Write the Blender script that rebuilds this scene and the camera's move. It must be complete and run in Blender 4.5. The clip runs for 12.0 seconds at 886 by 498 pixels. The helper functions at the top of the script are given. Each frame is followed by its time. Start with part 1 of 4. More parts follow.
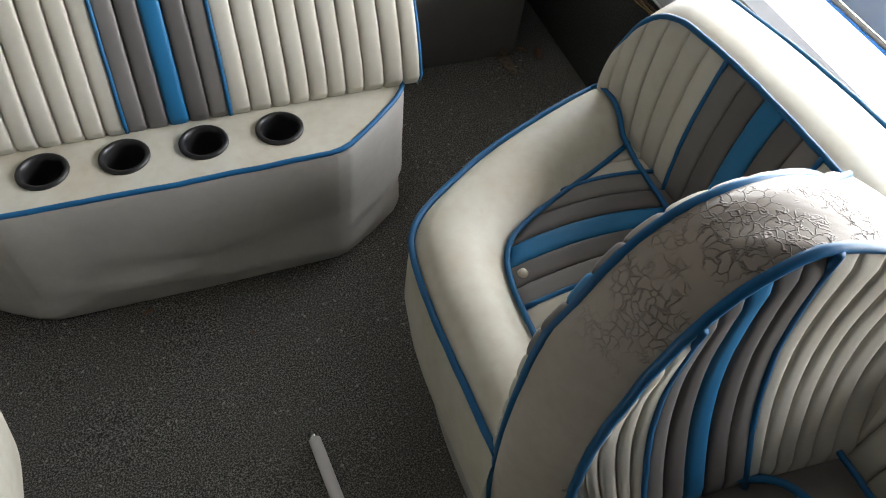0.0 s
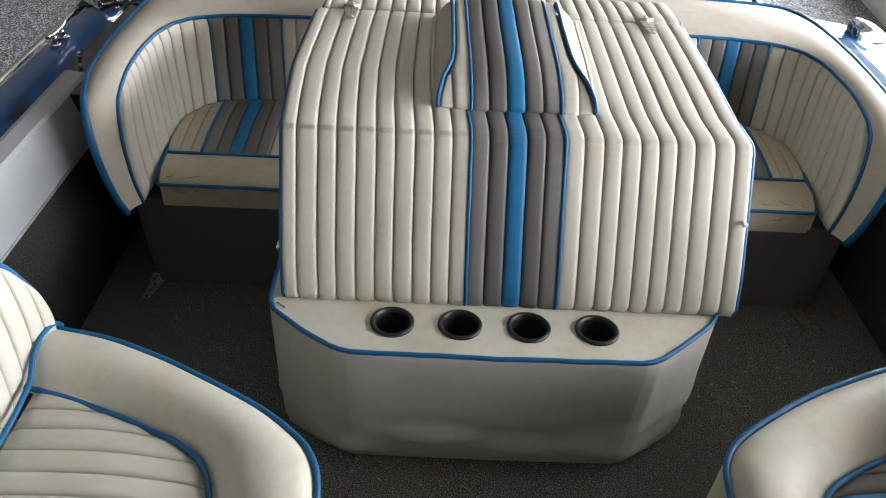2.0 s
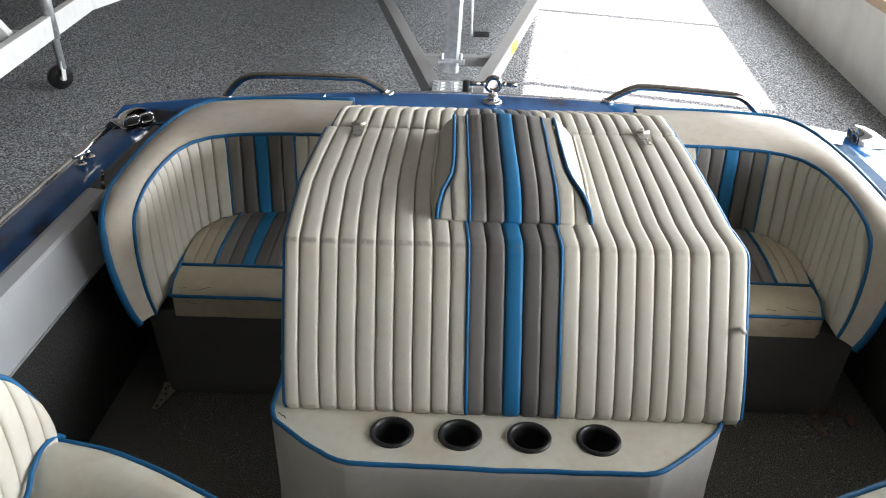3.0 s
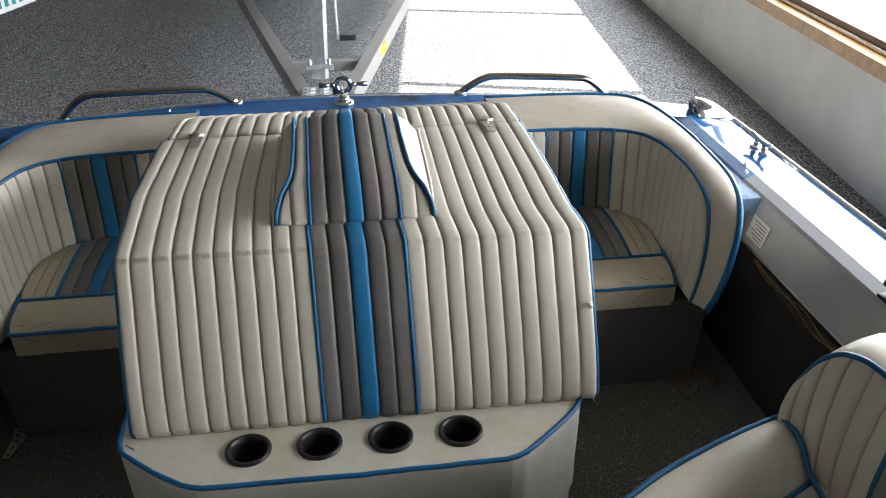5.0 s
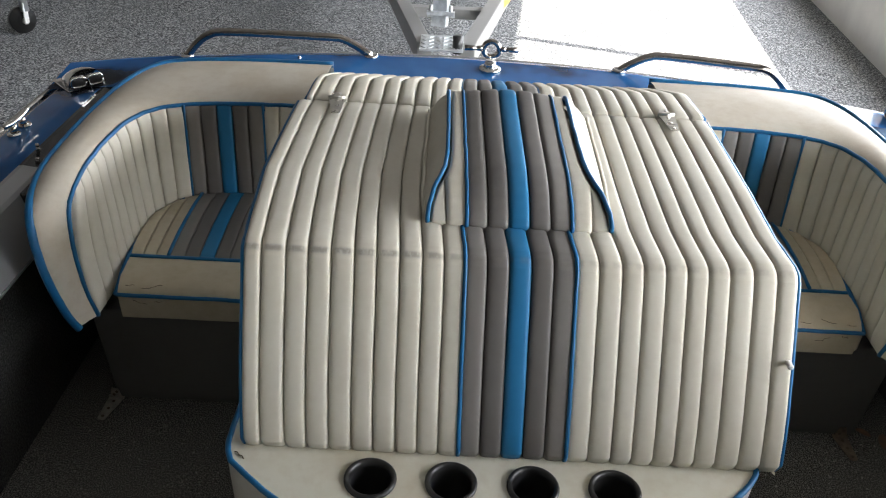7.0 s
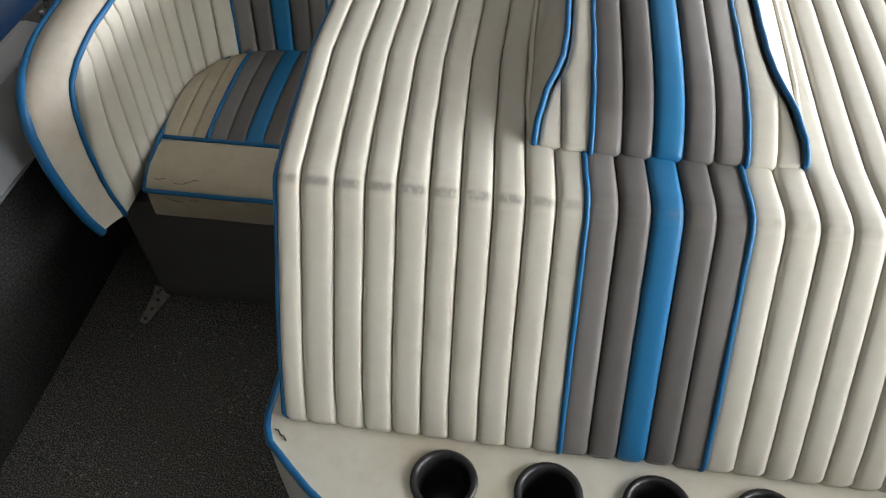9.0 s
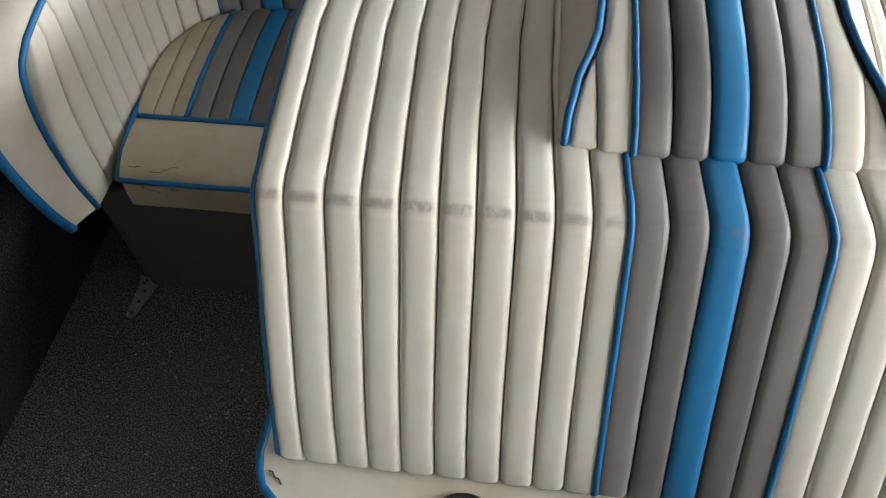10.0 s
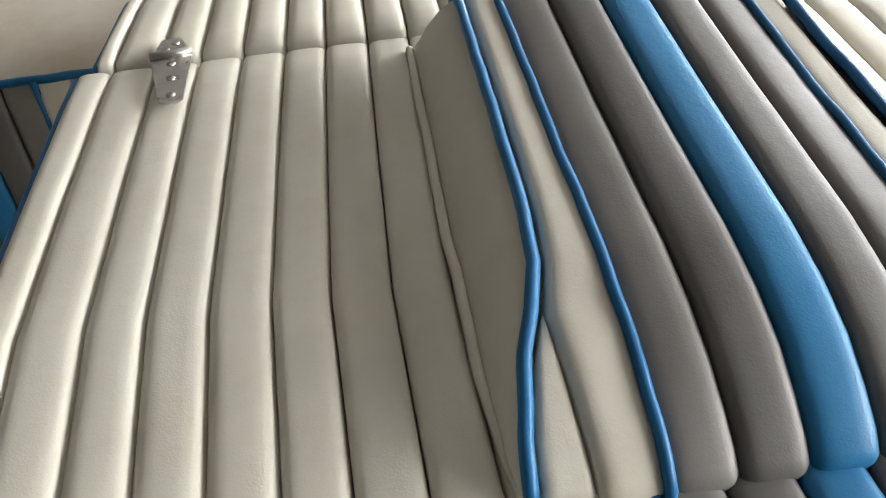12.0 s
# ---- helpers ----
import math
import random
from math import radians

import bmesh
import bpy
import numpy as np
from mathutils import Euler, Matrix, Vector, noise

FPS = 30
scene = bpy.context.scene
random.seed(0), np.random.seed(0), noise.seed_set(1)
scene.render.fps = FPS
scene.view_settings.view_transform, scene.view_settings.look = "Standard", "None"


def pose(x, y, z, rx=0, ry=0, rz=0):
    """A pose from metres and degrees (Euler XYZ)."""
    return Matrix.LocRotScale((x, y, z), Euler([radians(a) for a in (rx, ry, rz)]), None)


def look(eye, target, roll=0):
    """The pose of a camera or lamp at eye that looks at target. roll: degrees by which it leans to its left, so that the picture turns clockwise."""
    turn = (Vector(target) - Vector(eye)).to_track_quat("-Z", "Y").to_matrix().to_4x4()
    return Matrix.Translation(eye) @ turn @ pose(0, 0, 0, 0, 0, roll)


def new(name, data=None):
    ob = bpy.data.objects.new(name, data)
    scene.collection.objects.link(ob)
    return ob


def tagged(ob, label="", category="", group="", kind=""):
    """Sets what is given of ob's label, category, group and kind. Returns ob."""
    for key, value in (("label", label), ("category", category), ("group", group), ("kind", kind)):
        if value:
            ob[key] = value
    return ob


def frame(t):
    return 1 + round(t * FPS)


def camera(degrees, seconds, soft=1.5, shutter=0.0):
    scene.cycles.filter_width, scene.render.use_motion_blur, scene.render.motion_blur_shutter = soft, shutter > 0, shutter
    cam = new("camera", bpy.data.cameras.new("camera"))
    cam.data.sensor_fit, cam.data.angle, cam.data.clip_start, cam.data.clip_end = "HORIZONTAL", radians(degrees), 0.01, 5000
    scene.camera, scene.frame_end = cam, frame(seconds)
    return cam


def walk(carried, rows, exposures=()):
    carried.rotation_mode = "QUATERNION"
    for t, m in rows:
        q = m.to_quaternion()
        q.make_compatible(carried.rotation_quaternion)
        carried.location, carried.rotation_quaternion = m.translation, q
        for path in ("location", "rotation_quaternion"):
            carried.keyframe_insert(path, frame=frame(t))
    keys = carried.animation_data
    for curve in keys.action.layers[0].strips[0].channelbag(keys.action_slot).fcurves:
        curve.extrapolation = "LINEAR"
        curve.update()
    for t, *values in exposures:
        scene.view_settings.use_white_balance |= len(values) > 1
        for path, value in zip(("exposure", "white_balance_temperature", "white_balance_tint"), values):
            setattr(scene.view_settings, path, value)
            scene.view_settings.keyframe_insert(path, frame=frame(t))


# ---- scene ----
cam = camera(58.7, 12.0, soft=1.1)
PATH = [
    (0, (0.059, -1.386, 1.431), (0.551, -0.225, -0.121), 5.1),
    (0.5, (-0.017, -1.396, 1.447), (0.328, -0.151, -0.08), 6.6),
    (1, (-0.081, -1.413, 1.471), (0.164, -0.068, 0.011), 5.8),
    (1.5, (-0.127, -1.428, 1.482), (-0.033, 0.039, 0.125), 3.9),
    (2, (-0.175, -1.449, 1.486), (-0.137, 0.154, 0.29), 3.3),
    (2.5, (-0.17, -1.464, 1.504), (-0.174, 0.25, 0.474), 1.9),
    (2.7, (-0.151, -1.466, 1.516), (-0.197, 0.269, 0.522), 1.3),
    (4.3, (-0.003, -1.453, 1.494), (0.079, 0.301, 0.536), -0.3),
    (4.5, (0.003, -1.45, 1.494), (0.131, 0.298, 0.532), -0.4),
    (5, (0.016, -1.45, 1.49), (0.214, 0.289, 0.521), -0.8),
    (5.5, (0.031, -1.436, 1.485), (0.227, 0.3, 0.511), 0.2),
    (6, (0.04, -1.394, 1.478), (0.149, 0.341, 0.488), 2.4),
    (6.5, (-0.038, -1.289, 1.471), (0.092, 0.419, 0.439), 3.6),
    (7, (-0.14, -1.162, 1.467), (-0.135, 0.519, 0.384), 3.1),
    (7.2, (-0.152, -1.111, 1.466), (-0.162, 0.566, 0.376), 3.0),
    (8.8, (-0.137, -0.757, 1.384), (-0.391, 0.641, -0.023), 1.5),
    (9, (-0.178, -0.716, 1.375), (-0.36, 0.633, -0.09), 0.1),
    (9.5, (-0.22, -0.641, 1.351), (-0.347, 0.646, -0.175), -1.8),
    (10, (-0.205, -0.528, 1.319), (-0.398, 0.684, -0.26), -2.1),
    (10.5, (-0.215, -0.404, 1.264), (-0.452, 0.907, -0.228), -2.9),
    (11, (-0.233, -0.228, 1.21), (-0.316, 1.19, -0.199), -6.9),
    (11.5, (-0.229, -0.151, 1.134), (-0.179, 1.319, -0.22), -5.2),
    (12, (-0.22, -0.124, 1.098), (-0.101, 1.356, -0.243), -4.6),
]
EXPOSURES = [(0, 2.62, 6540, 10), (0.5, 2.98, 6540, 10), (1.0, 3.02, 6540, 10), (1.5, 2.76, 6560, 10), (2.0, 2.58, 6560, 10), (2.5, 2.46, 6570, 10), (4.5, 2.06, 6580, 10),
             (5.5, 2.06, 6580, 10), (7.0, 2.38, 6600, 10), (9.5, 2.70, 6640, 10), (10.5, 2.74, 6640, 10), (11.5, 2.78, 6820, 10), (12, 2.78, 6840, 10)]
walk(cam, [(t, look(eye, target, roll)) for t, eye, target, roll in PATH], EXPOSURES)


# ---------------------------------------------------------------- world, sun, window light
SUN_DIR = Vector((-0.956, 0.293, -1.0)).normalized()
world = bpy.data.worlds.new("world")
scene.world = world
world.use_nodes = True
wn = world.node_tree
sky = wn.nodes.new("ShaderNodeTexSky")
sky.sky_type = "NISHITA"
sky.sun_disc = False
sky.sun_elevation = math.asin(-SUN_DIR.z)
sky.sun_rotation = math.atan2(-SUN_DIR.x, -SUN_DIR.y)
wn.links.new(sky.outputs[0], wn.nodes["Background"].inputs[0])
wn.nodes["Background"].inputs[1].default_value = 0.10
sun = new("sun", bpy.data.lights.new("sun", "SUN"))
sun.data.energy, sun.data.angle, sun.data.color = 5.0, radians(0.6), (1.0, 0.95, 0.88)
sun.matrix_world = Matrix.Translation((6, -3, 8)) @ SUN_DIR.to_track_quat("-Z", "Y").to_matrix().to_4x4()

# the room stands turned against the boat: along the window wall, into the room, up
ROOM = Matrix.Translation((3.17, 0, 0)) @ Matrix.Rotation(radians(-6.05), 4, "Z")
GROUND = -0.9
win_lamp = new("window_light", bpy.data.lights.new("window_light", "AREA"))
win_lamp.data.shape, win_lamp.data.size, win_lamp.data.size_y = "RECTANGLE", 2.45, 17.0
win_lamp.data.energy, win_lamp.data.color = 300.0, (0.98, 0.985, 1.0)
win_lamp.matrix_world = ROOM @ Matrix.Translation((0.30, 6.0, 1.3)) @ Matrix.Rotation(radians(90), 4, "Y")


# ---------------------------------------------------------------- materials
def material(name):
    m = bpy.data.materials.new(name)
    m.use_nodes = True
    return m, m.node_tree.nodes, m.node_tree.links, m.node_tree.nodes["Principled BSDF"]


def noise_node(nodes, links, scale, detail=4.0, rough=0.55, stretch=None):
    n = nodes.new("ShaderNodeTexNoise")
    n.inputs["Scale"].default_value, n.inputs["Detail"].default_value, n.inputs["Roughness"].default_value = scale, detail, rough
    g = nodes.new("ShaderNodeNewGeometry")
    if stretch:
        v = nodes.new("ShaderNodeVectorMath")
        v.operation = "MULTIPLY"
        v.inputs[1].default_value = stretch
        links.new(g.outputs["Position"], v.inputs[0])
        links.new(v.outputs[0], n.inputs["Vector"])
    else:
        links.new(g.outputs["Position"], n.inputs["Vector"])
    return n


def ramp(nodes, links, source, stops):
    r = nodes.new("ShaderNodeValToRGB")
    while len(r.color_ramp.elements) < len(stops):
        r.color_ramp.elements.new(0.5)
    for e, (p, c) in zip(r.color_ramp.elements, stops):
        e.position, e.color = p, (*c, 1) if len(c) == 3 else c
    links.new(source, r.inputs[0])
    return r


def mixed(nodes, links, fac, a, b, blend="MIX"):
    m = nodes.new("ShaderNodeMix")
    m.data_type, m.blend_type = "RGBA", blend
    for socket, value in ((m.inputs[0], fac), (m.inputs[6], a), (m.inputs[7], b)):
        if hasattr(value, "is_linked"):
            links.new(value, socket)
        else:
            socket.default_value = value
    return m.outputs[2]


def bump_node(nodes, links, height, strength, distance, before=None):
    b = nodes.new("ShaderNodeBump")
    b.inputs["Strength"].default_value, b.inputs["Distance"].default_value = strength, distance
    links.new(height, b.inputs["Height"])
    if before is not None:
        links.new(before, b.inputs["Normal"])
    return b.outputs[0]


def maths(nodes, links, op, a, b=0.0):
    m = nodes.new("ShaderNodeMath")
    m.operation = op
    for socket, value in ((m.inputs[0], a), (m.inputs[1], b)):
        if hasattr(value, "is_linked"):
            links.new(value, socket)
        else:
            socket.default_value = value
    return m.outputs[0]


def vinyl(name, colour, soil, rough=0.47, smudge=False, dirt=0.35, grain=1.0):
    """Sewn marine vinyl: fine leather grain, faint soiling, slow waviness."""
    m, nodes, links, p = material(name)
    cloud = noise_node(nodes, links, 7.0, 5.0, 0.6)
    stain = ramp(nodes, links, cloud.outputs[0], [(0.42, (0, 0, 0)), (0.78, (1, 1, 1))])
    fine = noise_node(nodes, links, 45.0, 4.0)
    spots = ramp(nodes, links, fine.outputs[0], [(0.45, (0, 0, 0)), (0.8, (1, 1, 1))])
    colour_out = mixed(nodes, links, maths(nodes, links, "MULTIPLY", stain.outputs[0], dirt), (*colour, 1), (*soil, 1))
    colour_out = mixed(nodes, links, maths(nodes, links, "MULTIPLY", spots.outputs[0], dirt * 0.5), colour_out, (*soil, 1))
    if smudge:
        # rubbed grime along the fold of the hatch
        g = nodes.new("ShaderNodeNewGeometry")
        s = nodes.new("ShaderNodeSeparateXYZ")
        links.new(g.outputs["Position"], s.inputs[0])
        near = maths(nodes, links, "ABSOLUTE", maths(nodes, links, "SUBTRACT", maths(nodes, links, "ADD", s.outputs[1], maths(nodes, links, "MULTIPLY", s.outputs[2], 0.48)), 0.333))
        band = ramp(nodes, links, near, [(0.003, (1, 1, 1)), (0.009, (0, 0, 0))])
        up = ramp(nodes, links, s.outputs[2], [(0.66, (0, 0, 0)), (0.68, (1, 1, 1))])
        blot = ramp(nodes, links, noise_node(nodes, links, 70.0, 5.0, 0.7, (1, 0.6, 0.6)).outputs[0], [(0.30, (0, 0, 0)), (0.52, (1, 1, 1))])
        cell = maths(nodes, links, "FRACT", maths(nodes, links, "DIVIDE", maths(nodes, links, "ADD", s.outputs[0], 0.4135), 0.0408))
        crest = ramp(nodes, links, maths(nodes, links, "ABSOLUTE", maths(nodes, links, "SUBTRACT", cell, 0.5)), [(0.30, (1, 1, 1)), (0.44, (0, 0, 0))])
        side = ramp(nodes, links, maths(nodes, links, "ADD", s.outputs[0], 0.5), [(0.33, (1, 1, 1)), (0.42, (0.35, 0.35, 0.35))])
        grime = maths(nodes, links, "MULTIPLY", maths(nodes, links, "MULTIPLY", band.outputs[0], up.outputs[0]), blot.outputs[0])
        grime = maths(nodes, links, "MULTIPLY", maths(nodes, links, "MULTIPLY", grime, crest.outputs[0]), side.outputs[0])
        colour_out = mixed(nodes, links, maths(nodes, links, "MULTIPLY", grime, 0.62), colour_out, (0.16, 0.145, 0.13, 1))
    links.new(colour_out, p.inputs["Base Color"])
    gloss = ramp(nodes, links, cloud.outputs[0], [(0.3, (rough - 0.05,) * 3), (0.8, (rough + 0.14,) * 3)])
    links.new(gloss.outputs[0], p.inputs["Roughness"])
    pebble = nodes.new("ShaderNodeTexVoronoi")
    pebble.inputs["Scale"].default_value = 700.0
    g2 = nodes.new("ShaderNodeNewGeometry")
    links.new(g2.outputs["Position"], pebble.inputs["Vector"])
    b = bump_node(nodes, links, pebble.outputs["Distance"], 0.08 * grain, 0.001)
    b = bump_node(nodes, links, noise_node(nodes, links, 60.0, 3.0).outputs[0], 0.07 * grain, 0.004, b)
    links.new(b, p.inputs["Normal"])
    p.inputs["Specular IOR Level"].default_value = 0.32
    return m


def plain(name, colour, rough=0.5, metal=0.0, vary=0.25, scale=20.0, bump=0.1, coat=0.0):
    m, nodes, links, p = material(name)
    n = noise_node(nodes, links, scale, 5.0)
    dark = tuple(c * (1 - vary) for c in colour)
    light = tuple(min(1, c * (1 + vary)) for c in colour)
    links.new(ramp(nodes, links, n.outputs[0], [(0.3, dark), (0.7, light)]).outputs[0], p.inputs["Base Color"])
    links.new(ramp(nodes, links, n.outputs[0], [(0.3, (max(0.03, rough * 0.85),) * 3), (0.7, (min(1, rough * 1.2),) * 3)]).outputs[0], p.inputs["Roughness"])
    p.inputs["Metallic"].default_value = metal
    p.inputs["Coat Weight"].default_value = coat
    p.inputs["Coat Roughness"].default_value = 0.04
    if bump:
        links.new(bump_node(nodes, links, noise_node(nodes, links, scale * 8, 3.0).outputs[0], bump, 0.002), p.inputs["Normal"])
    return m


def carpet(name, base, light, speck_scale, speck, bump_distance, at=(0.34, 0.5, 0.68)):
    """Looped carpet: tufts, specks of lint, worn paler patches."""
    m, nodes, links, p = material(name)
    tuft = noise_node(nodes, links, speck_scale, 3.0, 0.7)
    patch = noise_node(nodes, links, 3.0, 4.0)
    c = ramp(nodes, links, tuft.outputs[0], [(at[0], tuple(v * 0.35 for v in base)), (at[1], base), (at[2], light)]).outputs[0]
    worn = ramp(nodes, links, patch.outputs[0], [(0.4, (0, 0, 0)), (0.7, (1, 1, 1))]).outputs[0]
    c = mixed(nodes, links, maths(nodes, links, "MULTIPLY", worn, 0.35), c, (*[v * 1.5 for v in base], 1))
    lint = ramp(nodes, links, noise_node(nodes, links, speck_scale * 0.5, 2.0, 0.5, (1.0, 1.4, 1.0)).outputs[0], [(0.72, (0, 0, 0)), (0.76, (1, 1, 1))]).outputs[0]
    c = mixed(nodes, links, maths(nodes, links, "MULTIPLY", lint, speck), c, (0.35, 0.34, 0.32, 1))
    links.new(c, p.inputs["Base Color"])
    p.inputs["Roughness"].default_value = 0.95
    p.inputs["Specular IOR Level"].default_value = 0.1
    links.new(bump_node(nodes, links, tuft.outputs[0], 0.8, bump_distance), p.inputs["Normal"])
    return m


CREAM = vinyl("cream_vinyl", (0.60, 0.572, 0.487), (0.43, 0.38, 0.29), smudge=True)
IVORY = vinyl("ivory_vinyl", (0.61, 0.588, 0.492), (0.43, 0.355, 0.23), dirt=0.55, rough=0.38)
# stern seats: tan ageing, with some of the corner's shade in the colour
AGED_SHADED_IVORY = vinyl("aged_shaded_ivory_vinyl", (0.54, 0.495, 0.415), (0.38, 0.30, 0.20), dirt=0.55, rough=0.40)
# yellowed cushions, also darkened in colour for the shade they sit in
YELLOWED_SHADED = vinyl("yellowed_shaded_vinyl", (0.50, 0.445, 0.335), (0.34, 0.27, 0.165), dirt=0.55, rough=0.45)
GREY = vinyl("grey_vinyl", (0.20, 0.188, 0.175), (0.13, 0.115, 0.10), smudge=True)
DARK_GREY = vinyl("dark_grey_vinyl", (0.135, 0.127, 0.12), (0.09, 0.08, 0.07), smudge=True)
BLUE = vinyl("blue_vinyl", (0.016, 0.160, 0.335), (0.012, 0.105, 0.22), smudge=True, dirt=0.25)
PIPE = vinyl("blue_piping", (0.010, 0.118, 0.27), (0.008, 0.06, 0.15), rough=0.38, grain=0.3)
SKIRT = vinyl("grey_skirt_vinyl", (0.51, 0.495, 0.46), (0.34, 0.32, 0.28), rough=0.5)
BASE_GREY = vinyl("seat_base_vinyl", (0.115, 0.112, 0.106), (0.085, 0.08, 0.075), rough=0.6)
CRACKED = vinyl("cracked_vinyl", (0.52, 0.475, 0.405), (0.36, 0.30, 0.235), dirt=0.6)


def add_cracks(m):
    """Raised, curling crack edges over the sun-burnt patch."""
    nodes, links = m.node_tree.nodes, m.node_tree.links
    p = nodes["Principled BSDF"]
    before = p.inputs["Normal"].links[0].from_socket
    colour = p.inputs["Base Color"].links[0].from_socket
    warp = noise_node(nodes, links, 40.0, 3.0)
    g = nodes.new("ShaderNodeNewGeometry")
    mix = nodes.new("ShaderNodeVectorMath")
    mix.operation = "MULTIPLY_ADD"
    mix.inputs[1].default_value = (0.03, 0.03, 0.03)
    links.new(warp.outputs["Color"], mix.inputs[0])
    links.new(g.outputs["Position"], mix.inputs[2])
    cell = nodes.new("ShaderNodeTexVoronoi")
    cell.feature = "DISTANCE_TO_EDGE"
    cell.inputs["Scale"].default_value = 85.0
    links.new(mix.outputs[0], cell.inputs["Vector"])
    edge = ramp(nodes, links, cell.outputs["Distance"], [(0.0, (1, 1, 1)), (0.085, (0, 0, 0))])
    s = nodes.new("ShaderNodeVectorMath")
    s.operation = "DISTANCE"
    s.inputs[1].default_value = (0.50, -1.06, 0.93)
    links.new(g.outputs["Position"], s.inputs[0])
    patch = ramp(nodes, links, maths(nodes, links, "ADD", s.outputs["Value"], maths(nodes, links, "MULTIPLY", warp.outputs[0], 0.10)), [(0.13, (1, 1, 1)), (0.26, (0, 0, 0))])
    burnt = ramp(nodes, links, maths(nodes, links, "ADD", s.outputs["Value"], maths(nodes, links, "MULTIPLY", warp.outputs[0], 0.10)), [(0.12, (1, 1, 1)), (0.36, (0, 0, 0))])
    some = ramp(nodes, links, noise_node(nodes, links, 22.0, 2.0).outputs[0], [(0.41, (0, 0, 0)), (0.52, (1, 1, 1))])
    crack = maths(nodes, links, "MULTIPLY", maths(nodes, links, "MULTIPLY", edge.outputs[0], patch.outputs[0]), some.outputs[0])
    links.new(bump_node(nodes, links, crack, 1.0, 0.0030, before), p.inputs["Normal"])
    c = mixed(nodes, links, maths(nodes, links, "MULTIPLY", burnt.outputs[0], 0.75), colour, (0.31, 0.265, 0.22, 1))
    links.new(mixed(nodes, links, maths(nodes, links, "MULTIPLY", crack, 0.55), c, (0.20, 0.165, 0.14, 1)), p.inputs["Base Color"])


add_cracks(CRACKED)
FLOOR_CARPET = carpet("boat_carpet", (0.084, 0.082, 0.074), (0.30, 0.29, 0.265), 310.0, 0.8, 0.0010, (0.39, 0.5, 0.61))
WALL_CARPET = carpet("side_carpet", (0.042, 0.042, 0.040), (0.095, 0.094, 0.09), 200.0, 0.0, 0.004)
SHOW_CARPET = carpet("showroom_carpet", (0.135, 0.142, 0.147), (0.56, 0.57, 0.57), 75.0, 0.0, 0.005, (0.40, 0.50, 0.61))
GEL = plain("grey_gelcoat", (0.42, 0.43, 0.44), 0.22, 0.0, 0.05, 6.0, 0.02, 0.6)
CHROME = plain("chrome", (0.75, 0.74, 0.72), 0.10, 1.0, 0.06, 30.0, 0.02)
# chrome with the dark bronze reflections toned into its base colour
DARK_CHROME = plain("dark_toned_chrome", (0.46, 0.43, 0.40), 0.16, 1.0, 0.12, 30.0, 0.02)
STEEL = plain("galvanised_steel", (0.55, 0.57, 0.58), 0.38, 0.7, 0.2, 25.0, 0.05)
HINGE = plain("brushed_hinge_steel", (0.62, 0.60, 0.55), 0.30, 1.0, 0.12, 80.0, 0.05)
RUST = plain("rusty_hinge", (0.16, 0.12, 0.085), 0.6, 0.3, 0.4, 60.0, 0.1)
OLD_STEEL = plain("tarnished_hinge", (0.42, 0.40, 0.35), 0.45, 0.5, 0.35, 60.0, 0.1)
BLACK = plain("black_plastic", (0.018, 0.018, 0.018), 0.35, 0.0, 0.2, 40.0, 0.03)
WHITE = plain("white_plastic", (0.72, 0.71, 0.68), 0.4, 0.0, 0.06, 20.0, 0.02)
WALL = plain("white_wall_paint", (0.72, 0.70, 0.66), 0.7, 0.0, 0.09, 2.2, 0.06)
# for the unseen walls: dark grey, set to hold down the fill light
FAR_WALL = plain("bounce_toned_wall_paint", (0.20, 0.196, 0.19), 0.7, 0.0, 0.08, 1.5, 0.06)
WOOD = plain("varnished_oak", (0.42, 0.24, 0.10), 0.35, 0.0, 0.25, 12.0, 0.06)
FRAME = plain("dark_window_frame", (0.06, 0.045, 0.04), 0.4, 0.3, 0.2, 10.0, 0.02)
TRAILER = plain("grey_trailer_paint", (0.25, 0.248, 0.24), 0.4, 0.2, 0.12, 8.0, 0.03)
TRAILER_WHITE = plain("white_trailer_paint", (0.70, 0.70, 0.68), 0.4, 0.0, 0.08, 8.0, 0.03)
LEAF = plain("dry_leaf", (0.13, 0.075, 0.045), 0.7, 0.0, 0.4, 60.0, 0.2)
CRACK_EDGE = plain("split_backing", (0.10, 0.075, 0.05), 0.9, 0.0, 0.3, 80.0, 0.0)
LINT = plain("pale_lint", (0.33, 0.32, 0.29), 0.9, 0.0, 0.2, 60.0, 0.0)
PAPER = plain("sticker_paper", (0.70, 0.69, 0.66), 0.6, 0.0, 0.05, 20.0, 0.0)
INK = plain("sticker_print", (0.25, 0.25, 0.25), 0.6, 0.0, 0.1, 20.0, 0.0)
# dark grey for the unseen ceiling, chosen to cut light from above
CEILING = plain("bounce_toned_ceiling_paint", (0.155, 0.152, 0.148), 0.8, 0.0, 0.08, 2.0, 0.05)
WIRES = [plain(n, c, 0.4, 0.0, 0.15, 60.0, 0.0) for n, c in (("yellow_wire", (0.26, 0.18, 0.04)), ("red_wire", (0.11, 0.02, 0.015)), ("black_wire", (0.02, 0.02, 0.02)), ("brown_wire", (0.07, 0.042, 0.022)))]


def hull_paint():
    """Glossy metallic blue with smoky dark fades."""
    m, nodes, links, p = material("blue_hull_paint")
    n = noise_node(nodes, links, 3.2, 3.0, 0.5, (1.0, 0.7, 1.0))
